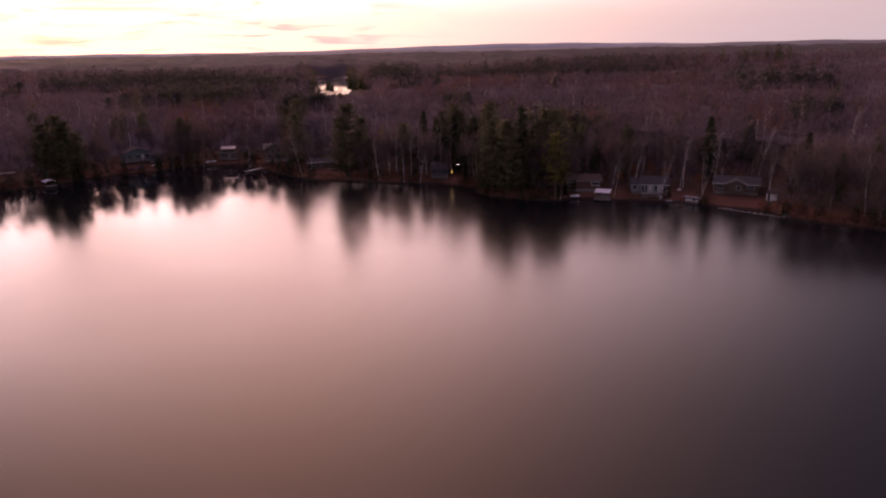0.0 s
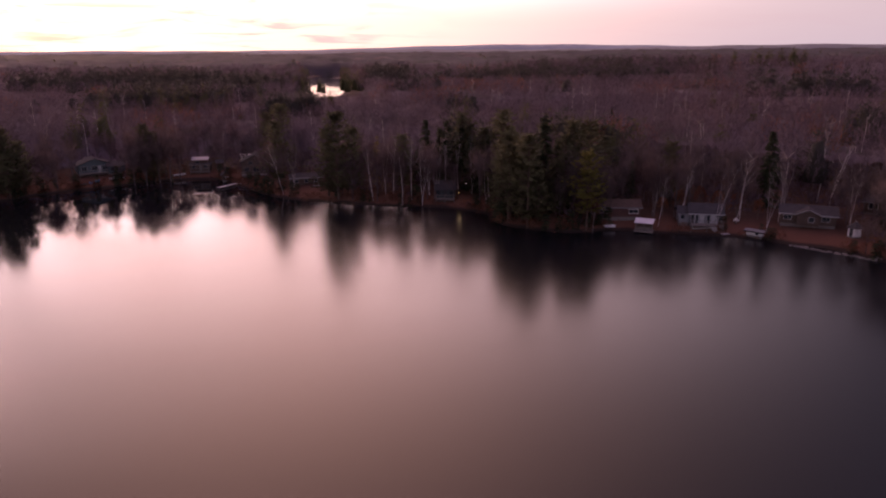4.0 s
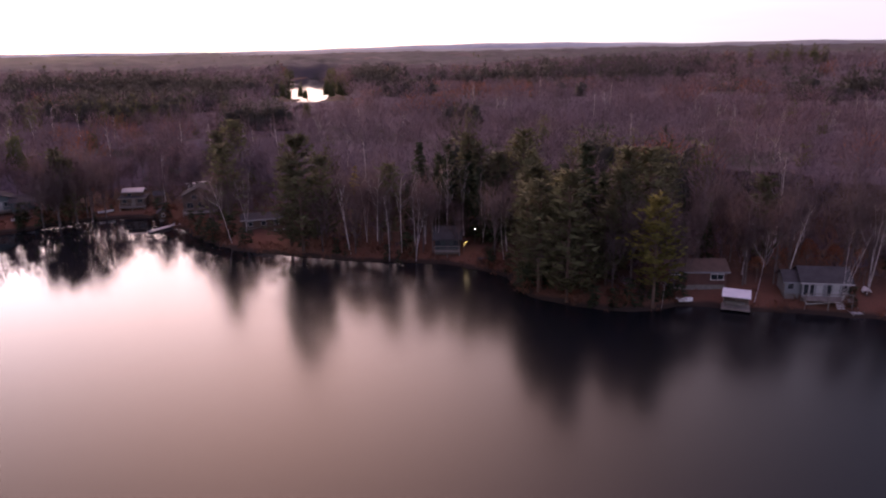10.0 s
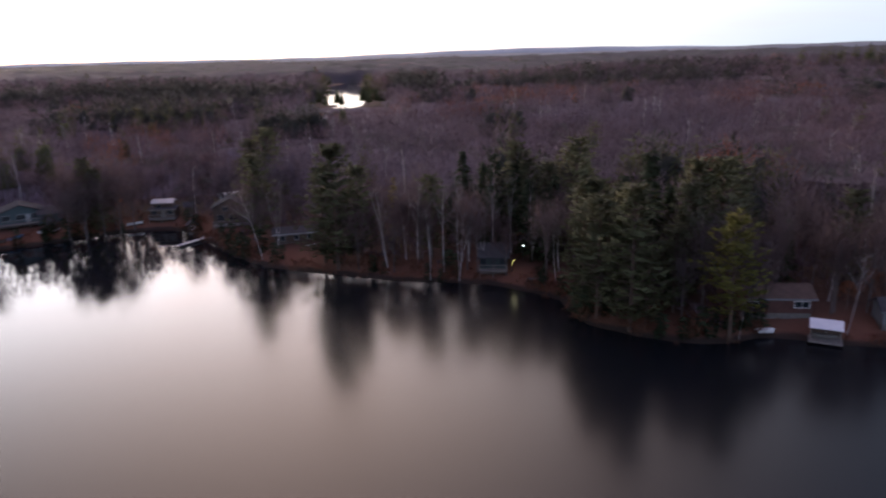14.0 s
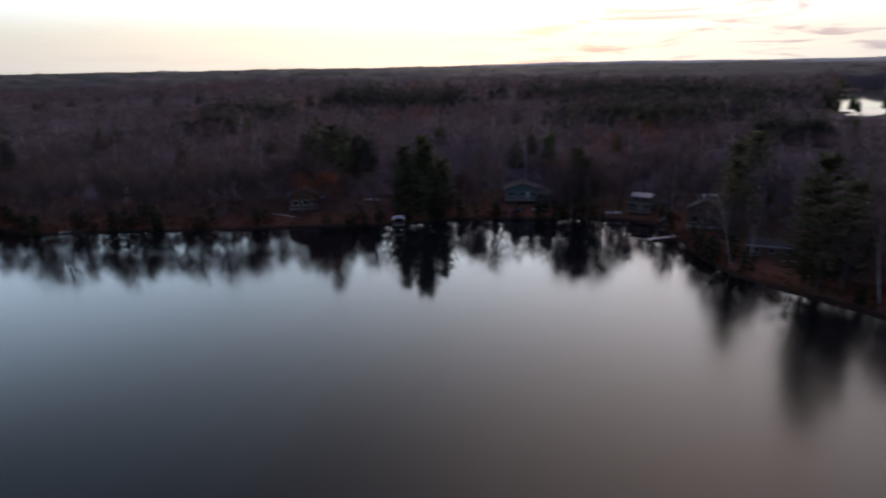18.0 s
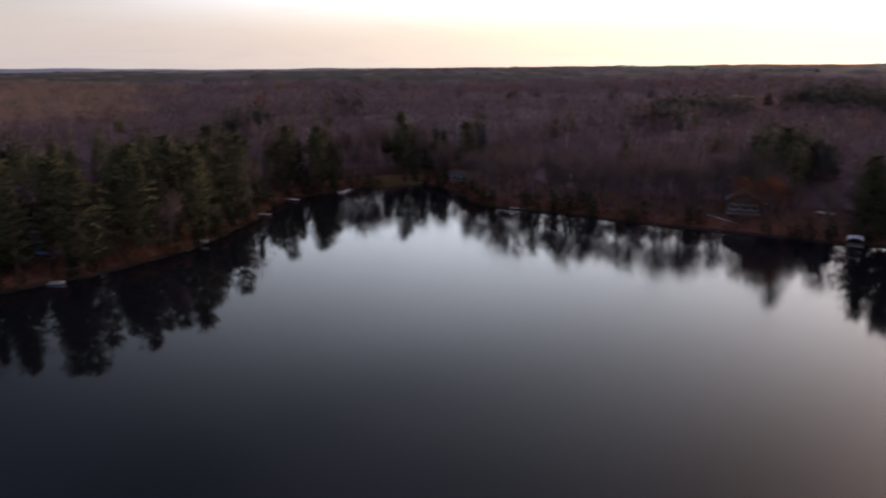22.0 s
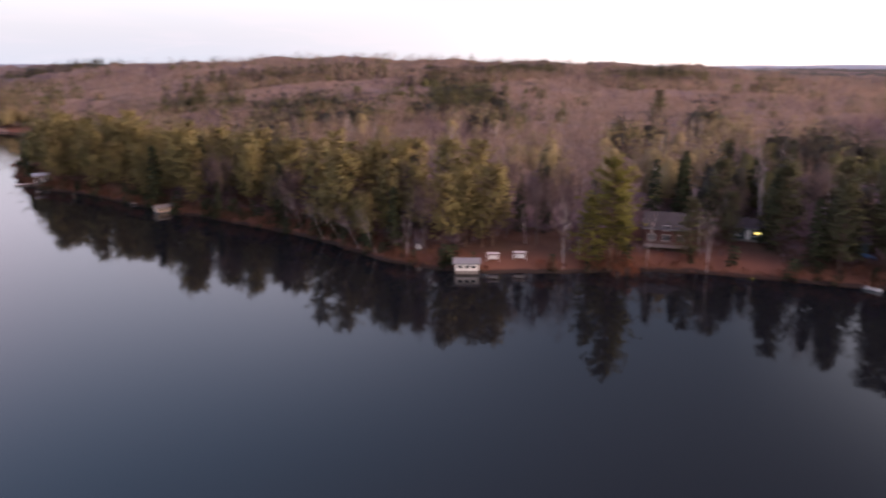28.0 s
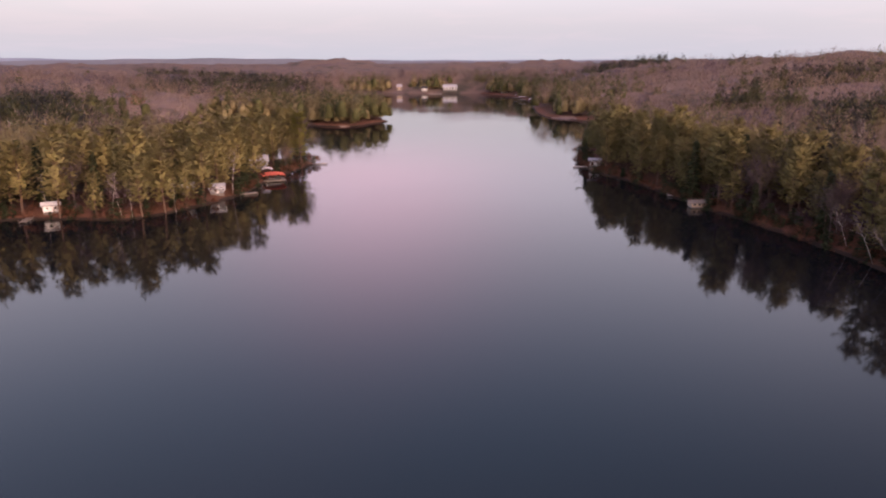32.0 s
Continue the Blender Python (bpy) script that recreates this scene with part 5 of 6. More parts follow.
class Stand:
    """Single trees of one kind: several grown forms, set out one by one."""

    def __init__(self, name, forms, bark, leafage, label, category, group):
        self.todo = [(name, f, bark, leafage, label, category, group) for f in forms]
        self.made = [None] * len(forms)
        self.count = 0

    def plant(self, x, y, scale, turn=None, form=None, z=None, lean=0.0, label=""):
        k = random.randrange(len(self.todo)) if form is None else form
        turn = random.uniform(0, 360) if turn is None else turn
        m = pose(x, y, (gz(x, y) if z is None else z) - 0.15, 0, lean, 0) @ pose(0, 0, 0, 0, 0, turn)
        if self.made[k] is None:
            self.made[k] = tree_proto(*self.todo[k])
            self.made[k].matrix_basis = m @ Matrix.Scale(scale, 4)
            ob = self.made[k]
        else:
            ob = copy_thing(self.made[k], m)
            ob.scale = (scale, scale, scale * random.uniform(0.94, 1.06))
        if label:
            tagged(ob, label)
        self.count += 1
        return ob


random.seed(5)
PINES = Stand("pine_tree", [grow_pine(11 + k, 20, 19, 6, 5, 5, 0.08 + 0.04 * k, 0.33 - 0.012 * k, 1.0, 0.7, True, 0.3) for k in range(4)],
              PINE_BARK, NEEDLE, "tall white pine with layered dark green boughs", "tree", "pines along the shore")
RED_PINES = Stand("pine_tree", [grow_pine(21 + k, 20, 15, 6, 6, 4, 0.20 + 0.05 * k, 0.25 + 0.012 * k, 1.1, 0.42, True, 0.8) for k in range(4)],
                  PINE_BARK, NEEDLE_OLIVE, "red pine with a rounded olive-green crown", "tree", "pines along the shore")
GOLD_PINES = Stand("pine_tree", [grow_pine(31 + k, 20, 15, 6, 7, 5, 0.26 - 0.1 * k, 0.32 - 0.05 * k, 0.95, 0.7, True, 0.15) for k in range(2)],
                   PINE_BARK, NEEDLE_GOLD, "white pine with yellow-green boughs at the waterside", "tree", "pines along the shore")
SPRUCES = Stand("spruce_tree", [grow_spruce(41 + k) for k in range(3)], PINE_BARK, SPRUCE,
                "narrow dark green spruce with drooping boughs", "tree", "spruces among the woods")
BARES = Stand("bare_tree", [grow_plume(51 + k, 16, 7 + k % 3, 105, 0.085, 1.6, 0.19 + 0.012 * k) for k in range(6)], BARK, TWIG,
              "leafless grey-brown broadleaf tree with fine twigs", "tree", "bare trees behind the shore")
RUSTS = Stand("oak_tree", [grow_dome(61 + k, 15, 700, 0.26, 0.8, 0.27) for k in range(2)], BARK, RUST,
              "oak still holding rust-brown leaves", "tree", "oaks with rusty leaves")
BIRCHES = Stand("birch_tree", [grow_bare(71, 15, 9, 5, 6, stems=1, twig=0.034, spread=0.24, low=0.45, thick=0.005),
                               grow_bare(72, 15, 12, 4, 5, stems=3, twig=0.034, spread=0.17, low=0.4, thick=0.005),
                               grow_bare(73, 14, 7, 4, 5, stems=2, twig=0.034, spread=0.18, low=0.5, thick=0.006)],
                BIRCH, BIRCH_TWIG, "leafless white-barked birch leaning near the water", "tree", "birches near the water")
LARCHES = Stand("larch_tree", [grow_spruce(81, 19, 16, 6, 3, 0.7)], PINE_BARK, LARCH, "narrow larch with golden autumn needles", "tree", "")

# trees that stand out one by one: x, y, height in metres
for x, y, tall in ((29.9, 93, 17.3),):
    GOLD_PINES.plant(x, y, tall / 20, form=0 if x > 28 else 1)
for x, y, tall in ((13, 101, 18.6), (19.5, 97.5, 13.5), (11.5, 106, 16), (18, 104, 16.5), (24, 100, 14), (27, 105, 14), (16, 100, 15), (-322.0, -184.0, 21),
                   (15, 114, 17), (-31, 128, 22), (-34, 131, 19), (-51, 145, 19), (-55, 171, 20), (-27, 131, 17), (-93.5, 160, 15), (-96.5, 162, 17),
                   (-60, 174, 18), (-125, 134, 17), (-128, 137, 19), (-132, 134, 18), (-123, 139, 16)):
    PINES.plant(x, y, tall / 20)
for x, y, tall in ((-124.5, -77.5, 22), (-121, -80, 15), (-128, -78, 18), (40.6, -272, 20)):
    GOLD_PINES.plant(x, y, tall / 20)
for x, y, tall, form, lean in ((-8, 121.5, 17, 1, 2), (-4, 123.5, 16, 1, -2), (-1.5, 129, 18, 1, 3), (2, 132, 17, 2, 0), (-6, 128, 18, 1, -3), (-13, 121.5, 14, 2, 4), (5.5, 127, 15, 1, 2), (-18, 130, 17, 1, 1), (-21, 125.5, 17, 2, -5), (-47.5, 135.5, 15, 0, -14), (8.8, 117.5, 13, 0, -4), (-45.5, 140, 15, 1, 3),
                               (-11, 124, 18, 0, 1), (-16, 127, 17, 0, 3), (57.6, 90, 15, 1, 8), (63.5, 93, 17, 0, 8), (68, 87, 14, 1, 4),
                               (46.3, 93.3, 12, 0, 6), (-117.6, -83.5, 15, 0, 2), (84, 84, 14, 1, 0), (73, 92, 16, 0, 2), (31.5, 93.2, 6, 0, 2),
                               (52, 96, 15, 2, 4), (66, 96, 16, 2, 3)):
    BIRCHES.plant(x, y, tall / 15, form=form, lean=lean)
for x, y, tall in ((-163.5, -83.5, 17), (-167, -86, 15), (-180.8, -81.3, 18), (-184, -85, 16), (-177.5, -66, 16), (-173, -71, 15), (-146.6, -112.5, 14), (-150, -115, 16), (-143, -109, 12), (-190, -70, 18), (5, 128, 16), (8, 125, 14), (-1, 135, 18), (10, 130, 15), (3, 134, 17), (22.5, 111, 22.5), (19, 113, 17), (26, 112, 16), (-128, -104, 13), (-133, -101, 15), (-151, -84, 16), (-156, -80, 17), (-139, -92, 12)):
    SPRUCES.plant(x, y, tall / 17)
LARCHES.plant(-20.5, 133, 0.8)
for x, y, tall in ((34.5, 97.5, 13), (36.6, 98.2, 11), (40.6, 104, 14), (46.4, 98.6, 12), (47, 99, 15), (-4.6, 122.6, 13), (0.4, 121.6, 9), (-6.5, 124.5, 15), (51.5, 98.5, 14), (-98, 155, 14), (-95, 157, 16), (-91.5, 158.5, 15), (-89, 161, 16), (-94, 154.5, 12), (-87, 164, 15), (-99, 159, 17), (-91, 163, 17)):
    BARES.plant(x, y, tall / 16)
for x, y, tall, lean, turn in ((-97.5, -118, 11, 24, 200), (-97.5, -124, 12, 30, 190), (-98, -131, 10, 35, 185), (-97, -137, 12, 27, 195), (-97, -146, 11, 22, 180),
                               (92, -186, 11, 6, 0), (74, -183, 12, -7, 0), (72, -183.5, 12, 8, 0), (69.5, -184, 9, 1, 0), (52, -216, 14, -6, 0), (61, -192, 9, 2, 0)):
    BIRCHES.plant(x, y, tall / 15, turn=turn, form=0, lean=lean, label="pale birch leaning out over the water")
for x, y, scale in ((-123.6, -72.6, 0.36), (-122.4, -73.8, 0.30), (-125.0, -71.6, 0.26)):
    RUSTS.plant(x, y, scale, label="small orange-leaved bush overhanging the water")

for x, y, scale in ((-171.9, -47.8, 0.3), (-171.1, -15.8, 0.28), (49, 99.5, 0.34), (53, 100.5, 0.4), (58, 101, 0.45), (62, 100, 0.4), (66, 99, 0.36), (69.5, 95, 0.3), (33, 98, 0.3), (36, 99, 0.26), (4, 130, 0.35), (-137, 142, 0.4)):
    RUSTS.plant(x, y, scale, label="low rust-red bush behind the shore")

# ---- woods ----
CLEAR = [(42, 95, 6), (55, 95, 8), (48, 97, 5), (39, 101, 4.5), (75, 89, 10), (83, 80, 6), (75, 80, 7), (99, 95, 8), (64, 90, 5), (-2, 125, 6), (3, 122, 5), (-41, 141, 8),
         (-38, 134, 6), (-63, 158, 8), (-81, 167, 6.5), (-114, 160, 8), (-106, 163, 5), (-111, 153, 4), (-147, 136, 6), (-142, 130, 4), (-157, 119, 6), (-153, 113, 4), (-215, 97, 5), (-195, 105, 6),
         (-236, 52, 6), (-244, 45, 6), (-231, 66, 5), (-160, -66, 6), (-145, -76, 8), (-103, -96, 4), (-112, -93, 8), (-118, -90, 6), (-85, -198, 4), (92, -187, 4),
         (55, -210, 5), (62, -207, 4), (50, -247, 7), (53, -258, 4), (-137, -74, 5), (-153, -61, 4.5), (-148, -58.5, 4), (-143, -56.5, 4), (-34, -876, 17), (-3, -876, 11), (28, -886, 14), (-71, -265, 4.5)]

PINE_TRACTS = [(-163, -30, 22, 0.85), (-172, -18, 20, 0.85), (-185, -10, 16, 0.7), (-110, -115, 16, 0.75), (-108, -140, 17, 0.8), (-104, -165, 20, 0.8),
               (-98, -195, 24, 0.9), (-92, -225, 26, 0.95), (-86, -255, 26, 0.95), (-84, -285, 24, 0.95), (-95, -315, 24, 0.9),
               (75, -205, 24, 0.95), (95, -205, 24, 0.95), (60, -225, 18, 0.95), (62, -250, 20, 0.95), (60, -275, 18, 0.9),
               (115, -200, 26, 0.9), (85, -235, 24, 0.9), (120, -240, 40, 0.7), (48, -470, 40, 0.85), (75, -480, 40, 0.8),
               (110, -500, 40, 0.7), (30, -520, 26, 0.7), (-130, -520, 30, 0.6), (-150, -600, 45, 0.6), (-150, -700, 45, 0.8), (-118, -690, 24, 0.9), (-120, -760, 30, 0.9), (-100, -860, 26, 0.8), (-10, -905, 22, 0.6), (70, -905, 30, 0.7), (18, 104, 12, 0.3),
               (-250, 15, 20, 0.5), (-205, -12, 14, 0.6), (-30, 500, 30, 0.5), (20, 570, 40, 0.4), (-140, 560, 30, 0.4),
               (160, 350, 30, 0.55), (-262, 60, 18, 0.5), (-310, -330, 40, 0.6), (-420, -560, 90, 0.12), (-126, 136, 9, 0.9),
               (-200, -60, 42, 0.42), (-218, -18, 28, 0.4), (-172, -112, 28, 0.35), (-250, -110, 35, 0.3)]


DARK_TRACTS = [(50, 112, 15), (75, 103, 13), (97, 82, 13), (38, 113, 9), (-158, -55, 13), (-152, -66, 10), (-172, -48, 14), (0, 140, 12), (-262, 70, 16), (-178, -34, 12), (-192, -22, 10), (-165, -72, 9), (-185, -60, 14)]


# stands of conifers in the deeper woods: middle, half widths, and whether they are dark spruce
STANDS = [(-215, 435, 85, 38, 1), (-150, 430, 45, 34, 1), (-130, 312, 34, 16, 1), (-148, 270, 22, 12, 0), (-121, 263, 20, 11, 0), (-66, 238, 13, 12, 1),
          (-20, 330, 11, 9, 1), (-7, 326, 10, 8, 1), (-48, 600, 22, 90, 1), (45, 478, 40, 22, 1), (8, 142, 13, 10, 0), (33, 143, 9, 8, 0), (47, 136, 8, 8, 0),
          (178, 300, 34, 14, 1), (5, 240, 7, 7, 1), (90, 420, 60, 12, 1), (-320, 330, 60, 40, 1), (150, 560, 90, 40, 1), (130, 160, 14, 9, 0),
          (-268, -508, 46, 13, 0), (-350, -500, 62, 14, 0), (-425, -415, 64, 13, 0), (-170, -252, 40, 9, 0), (-264, -266, 30, 13, 0), (-116, -195, 10, 18, 0),
          (-520, -432, 46, 20, 0), (-545, -320, 40, 46, 0), (-550, -228, 30, 14, 0), (-214, -70, 13, 12, 1), (-205, -127, 14, 10, 0), (-290, -142, 10, 8, 0),
          (-302, -1, 11, 9, 1), (-318, 8, 7, 7, 1), (-238, 22, 12, 8, 1), (-284, -262, 14, 12, 0), (-388, 54, 10, 7, 1), (-478, 58, 12, 8, 1), (-220, -330, 30, 12, 0),
          (-190, -400, 30, 16, 0), (-225, -200, 18, 10, 0), (-330, -330, 24, 12, 0), (-175, 150, 14, 10, 0), (-260, 160, 20, 14, 0), (-330, 230, 30, 16, 1),
          (170, -330, 50, 30, 0), (240, -420, 90, 22, 0), (150, -620, 80, 30, 0), (200, -760, 90, 30, 0), (-220, -790, 60, 24, 0)]


def stand_kind(x, y):
    """1 in a stand of dark spruce, 0 in one of pine, None elsewhere; the outline frays."""
    fray = 1 + 0.5 * noise.noise(Vector((x, y, 15)) * 0.06)
    for cx, cy, rx, ry, dark in STANDS:
        if ((x - cx) / rx) ** 2 + ((y - cy) / ry) ** 2 < fray:
            return dark
    return None


def pine_share(x, y):
    share = 0.015 + (0.05 if y > 60 else 0.2) * max(0.0, noise.noise(Vector((x, y, 3)) * 0.012)) + (0.18 if y > 60 else 0.35) * max(0.0, noise.noise(Vector((x, y, 9)) * 0.035) - 0.25)
    for cx, cy, rad, s in PINE_TRACTS + [(a, b, c, 0.28 if a > 30 else 0.6) for a, b, c in DARK_TRACTS]:
        if (x - cx) ** 2 + (y - cy) ** 2 < rad * rad:
            share = max(share, s)
    return share


def spots(radius0, radius1, cell, seed):
    """Jittered planting places between two distances from the middle of the lake."""
    rg = np.random.default_rng(seed)
    n = int(radius1 * 2 / cell)
    i, j = np.meshgrid(np.arange(n), np.arange(n))
    x = ((i + rg.uniform(0.05, 0.95, i.shape)) * cell - radius1 - 6).ravel()
    y = ((j + rg.uniform(0.05, 0.95, i.shape)) * cell - radius1).ravel()
    far = np.hypot(x + 6, y)
    yaw = np.degrees(np.arctan2(-(x + 6), y))
    yaw = np.where(yaw < -120, yaw + 360, yaw)
    side = 62 if radius1 <= 300 else 40
    keep = (far >= radius0) & (far < radius1) & (yaw > -side) & (yaw < (222 if side == 62 else 216))
    x, y = x[keep], y[keep]
    d = inland(x, y)
    ok = (d > 0.8) & (pond_edge(x, y, 6) > 1)
    for cx, cy, rad in CLEAR:
        ok &= (x - cx) ** 2 + (y - cy) ** 2 > rad * rad
    return x[ok], y[ok], d[ok], rg


class Woods:
    """Many trees joined into one body of woodland."""

    def __init__(self):
        self.v, self.f, self.normals, self.n = [], [], [], 0

    def add(self, proto, x, y, z, scale, turn):
        v, f = proto[:2]
        c, s = math.cos(turn), math.sin(turn)
        spin = np.array(((c, s, 0), (-s, c, 0), (0, 0, 1)), np.float32)
        self.v.append(v @ spin * scale + np.array((x, y, z), np.float32))
        self.f.append(f + self.n)
        if len(proto) > 2:
            self.normals.append(proto[2] @ spin)
        self.n += len(v)

    def build(self, name, mat, label, category="woods"):
        if self.v:
            shading = np.concatenate(self.normals) if len(self.normals) == len(self.v) else None
            ob = mesh_object(name, np.concatenate(self.v), np.concatenate(self.f), mat, normals=shading)
            tagged(ob, label, category, kind="stuff")


def joined(grown, share=0.97, lift=0.2):
    return grown[0].arrays(), crown_normals(grown[1], share, lift)


MID_BARE = [joined(grow_crown(101 + k, 16, 0.25 + 0.018 * k, 150, 0.15, 2.1)) for k in range(6)]
MID_BIRCH = [joined(grow_bare(111 + k, 16, 5, 3, 3, twig=0.09, spread=0.2, stems=1 + k % 2)) for k in range(3)]
MID_PINE = [joined(grow_crown(121 + k, 19, 0.17 + 0.015 * k, 120, 0.4, 1.7, 8, 5, 0.014, 0.25, 1.0)) for k in range(4)]
FAR_BARE = [joined(grow_crown(131 + k, 16, 0.34 + 0.02 * k, 60, 0.26, 2.4, low=0.45)) for k in range(5)]
FAR_PINE = [joined(grow_crown(141 + k, 18, 0.24, 62, 0.5, 2.4, 6, 3, 0.014, 0.2, 1.0)) for k in range(3)]

EDGE_BARE = [joined(grow_plume(191 + k, 16, 7, 62, 0.13, 1.8, 0.2), 0.85, 0.1) for k in range(5)]
near_count = collections.Counter()
bare_wood, bare_twig, birch_wood, birch_twig, pine_wood, pine_green, rust_twig, far_twig, far_green, pale_twig, dark_green, shore_green = (Woods() for _ in range(12))
random.seed(8)
for r0, r1, cell in ((0, 150, 4.9), (150, 300, 5.9), (300, 480, 8.0), (480, 760, 11.5), (760, 1010, 9.5)):
    xs, ys, ds, rg = spots(r0, r1, cell, int(r1))
    if r0 == 760:  # beyond, only the banks at the far end of the lake
        far_bank = (ys < 0) & (ds < 70)
        xs, ys, ds = xs[far_bank], ys[far_bank], ds[far_bank]
    zs = ground_height(xs, ys, ds)
    for x, y, d, z in zip(xs, ys, ds, zs):
        stand = stand_kind(x, y)
        pine = random.random() < (pine_share(x, y) if stand is None else 0.88)
        young = random.random() < 0.25
        size = random.uniform(0.55, 0.8) if young else random.uniform(0.82, 1.12)
        turn = random.uniform(0, math.tau)
        if 430 < y < 490 and abs(x + 6 + 0.1664 * y) < 22:
            continue
        if 240 < y < 490 and abs(x + 6 + 0.1664 * y) < 22:
            size *= min(1.0, max(0.12, ((477 - y) * 0.0736 - 1.5) / 17))  # low scrub on the marsh before the pond
        rusty = noise.noise(Vector((x, y, 20)) * 0.02) > 0.38 and random.random() < (0.35 if y > 0 else 0.04)
        edge = d < 24 and r1 <= 300
        if edge and y > 60 and not pine:
            size *= 0.85
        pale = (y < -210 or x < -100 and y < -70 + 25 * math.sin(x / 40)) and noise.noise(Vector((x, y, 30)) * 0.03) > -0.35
        if edge and d < 4 and not pine and random.random() < 0.4:
            continue
        if pine:
            dark = stand == 1 or any((x - a) ** 2 + (y - b) ** 2 < c * c for a, b, c in DARK_TRACTS)
            kind = "spruce" if random.random() < ((0.65 if y > 60 else 0.3) if dark else 0.12) else "pine"
            if edge and near_count[kind] < 270:
                near_count[kind] += 1
                (SPRUCES if kind == "spruce" else RED_PINES if y < -88 else PINES).plant(x, y, size * 0.92, math.degrees(turn), z=z)
            elif r1 <= 300:
                p = random.choice(MID_PINE)
                pine_wood.add(p[0], x, y, z, size, turn)
                (dark_green if dark else shore_green if y < -88 else pine_green).add(p[1], x, y, z, size, turn)
            else:
                (dark_green if dark or y > 60 else far_green).add(random.choice(FAR_PINE)[1], x, y, z, size * (1.05 if r1 < 500 else 1.2), turn)
        elif edge and near_count["bare"] < 290:
            near_count["bare"] += 1
            if random.random() < (0.3 if y < -60 else 0.07):
                BIRCHES.plant(x, y, size, math.degrees(turn), z=z, lean=random.uniform(-5, 5))
            elif rusty:
                RUSTS.plant(x, y, size, math.degrees(turn), z=z)
            else:
                BARES.plant(x, y, size, math.degrees(turn), z=z)
        elif edge and not rusty:
            p = random.choice(EDGE_BARE)
            bare_wood.add(p[0], x, y, z, size, turn)
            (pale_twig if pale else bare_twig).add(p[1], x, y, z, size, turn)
        elif r1 <= 300:
            if random.random() < (0.28 if pale else 0.08):
                p = random.choice(MID_BIRCH)
                birch_wood.add(p[0], x, y, z, size, turn)
                birch_twig.add(p[1], x, y, z, size, turn)
            else:
                p = random.choice(MID_BARE)
                if random.random() < 0.45:
                    bare_wood.add(p[0], x, y, z, size, turn)
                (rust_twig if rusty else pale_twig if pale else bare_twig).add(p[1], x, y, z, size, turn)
        else:
            p = random.choice(FAR_BARE)
            big = size * (1.0 if r1 < 500 else 1.25)
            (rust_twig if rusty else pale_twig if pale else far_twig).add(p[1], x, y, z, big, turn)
            if random.random() < 0.12:
                bare_wood.add(p[0], x, y, z, big, turn)
for cx, cy, rad, share in PINE_TRACTS:
    if cy < -430:
        a = rg.uniform(0, 6.28, int(rad * rad / 13))
        q = rad * rg.random(len(a)) ** 0.5
        xs, ys = cx + q * np.cos(a), cy + q * np.sin(a)
        ds = inland(xs, ys)
        for x, y, d, z in zip(xs, ys, ds, ground_height(xs, ys, ds)):
            if 3.5 < d < 45:
                shore_green.add(random.choice(FAR_PINE)[1], x, y, z - 1.5, random.uniform(0.6, 1.15), x)
for cx, cy, n, rx, ry in ((104, 296, 7, 8, 6), (74.3, 385.4, 9, 14, 8), (22, 306, 16, 16, 9), (-6, 268, 12, 13, 9), (140, 330, 12, 22, 8), (52, 150, 6, 10, 6)):
    for _ in range(n):
        x, y = cx + random.uniform(-rx, rx), cy + random.uniform(-ry, ry)
        rust_twig.add(random.choice(FAR_BARE)[1], x, y, gz(x, y), random.uniform(0.8, 1.05), random.uniform(0, 6))
for x, y in ((270, 613), (284, 606), (288, 602), (295, 600), (300, 604), (305, 596), (313, 591), (317, 597), (330, 604)):
    for turn in (0, 2):
        far_green.add(MID_PINE[turn + int(x) % 2][1], x, y, gz(x, y), random.uniform(1.15, 1.5), turn)
for off, y, size in ((-7, 484, 0.75), (-4, 479, 0.6), (11, 486, 0.95), (14, 482, 0.8), (20, 492, 0.9), (-20, 490, 0.8), (24, 520, 1.0), (-26, 530, 0.9), (-15, 482, 0.5)):
    for turn in (0, 1, 2):
        far_green.add(MID_PINE[turn][1], -6 - 0.1664 * y + off, y, gz(-6 - 0.1664 * y + off, y), size, turn)
for k in range(90):
    y = 500 + 425 * ((k * 0.618) % 1.0)
    off = (21 + 9 * random.random()) * (1 if k % 2 else -1)
    far_green.add(FAR_PINE[k % 3][1], -6 - 0.1664 * y + off, y, gz(-6 - 0.1664 * y + off, y), random.uniform(0.5, 0.95), k)
# the stands themselves grow close and overtop the bare woods
for cx, cy, rx, ry, dark in STANDS:
    far = math.hypot(cx + 6, cy)
    count = int(3.14 * rx * ry / (20 if far < 300 else 50 if cy > 60 else 34))
    a, q = rg.uniform(0, 6.28, count), rg.random(count) ** 0.5
    xs, ys = cx + rx * q * np.cos(a) * rg.uniform(0.7, 1.25, count), cy + ry * q * np.sin(a) * rg.uniform(0.7, 1.25, count)
    ds = inland(xs, ys)
    for x, y, d, z, k in zip(xs, ys, ds, ground_height(xs, ys, ds), rg.random(count)):
        if d > 24 and pond_edge(x, y, 6) > 1 and not any((x - ox) ** 2 + (y - oy) ** 2 < orad ** 2 for ox, oy, orad in CLEAR):
            p = random.choice(MID_PINE if far < 300 else FAR_PINE)[1]
            (dark_green if dark or k > 0.7 or y > 60 else far_green).add(p, x, y, z, (0.8 if far < 300 else 1.0) + 0.38 * k, 6.28 * k)
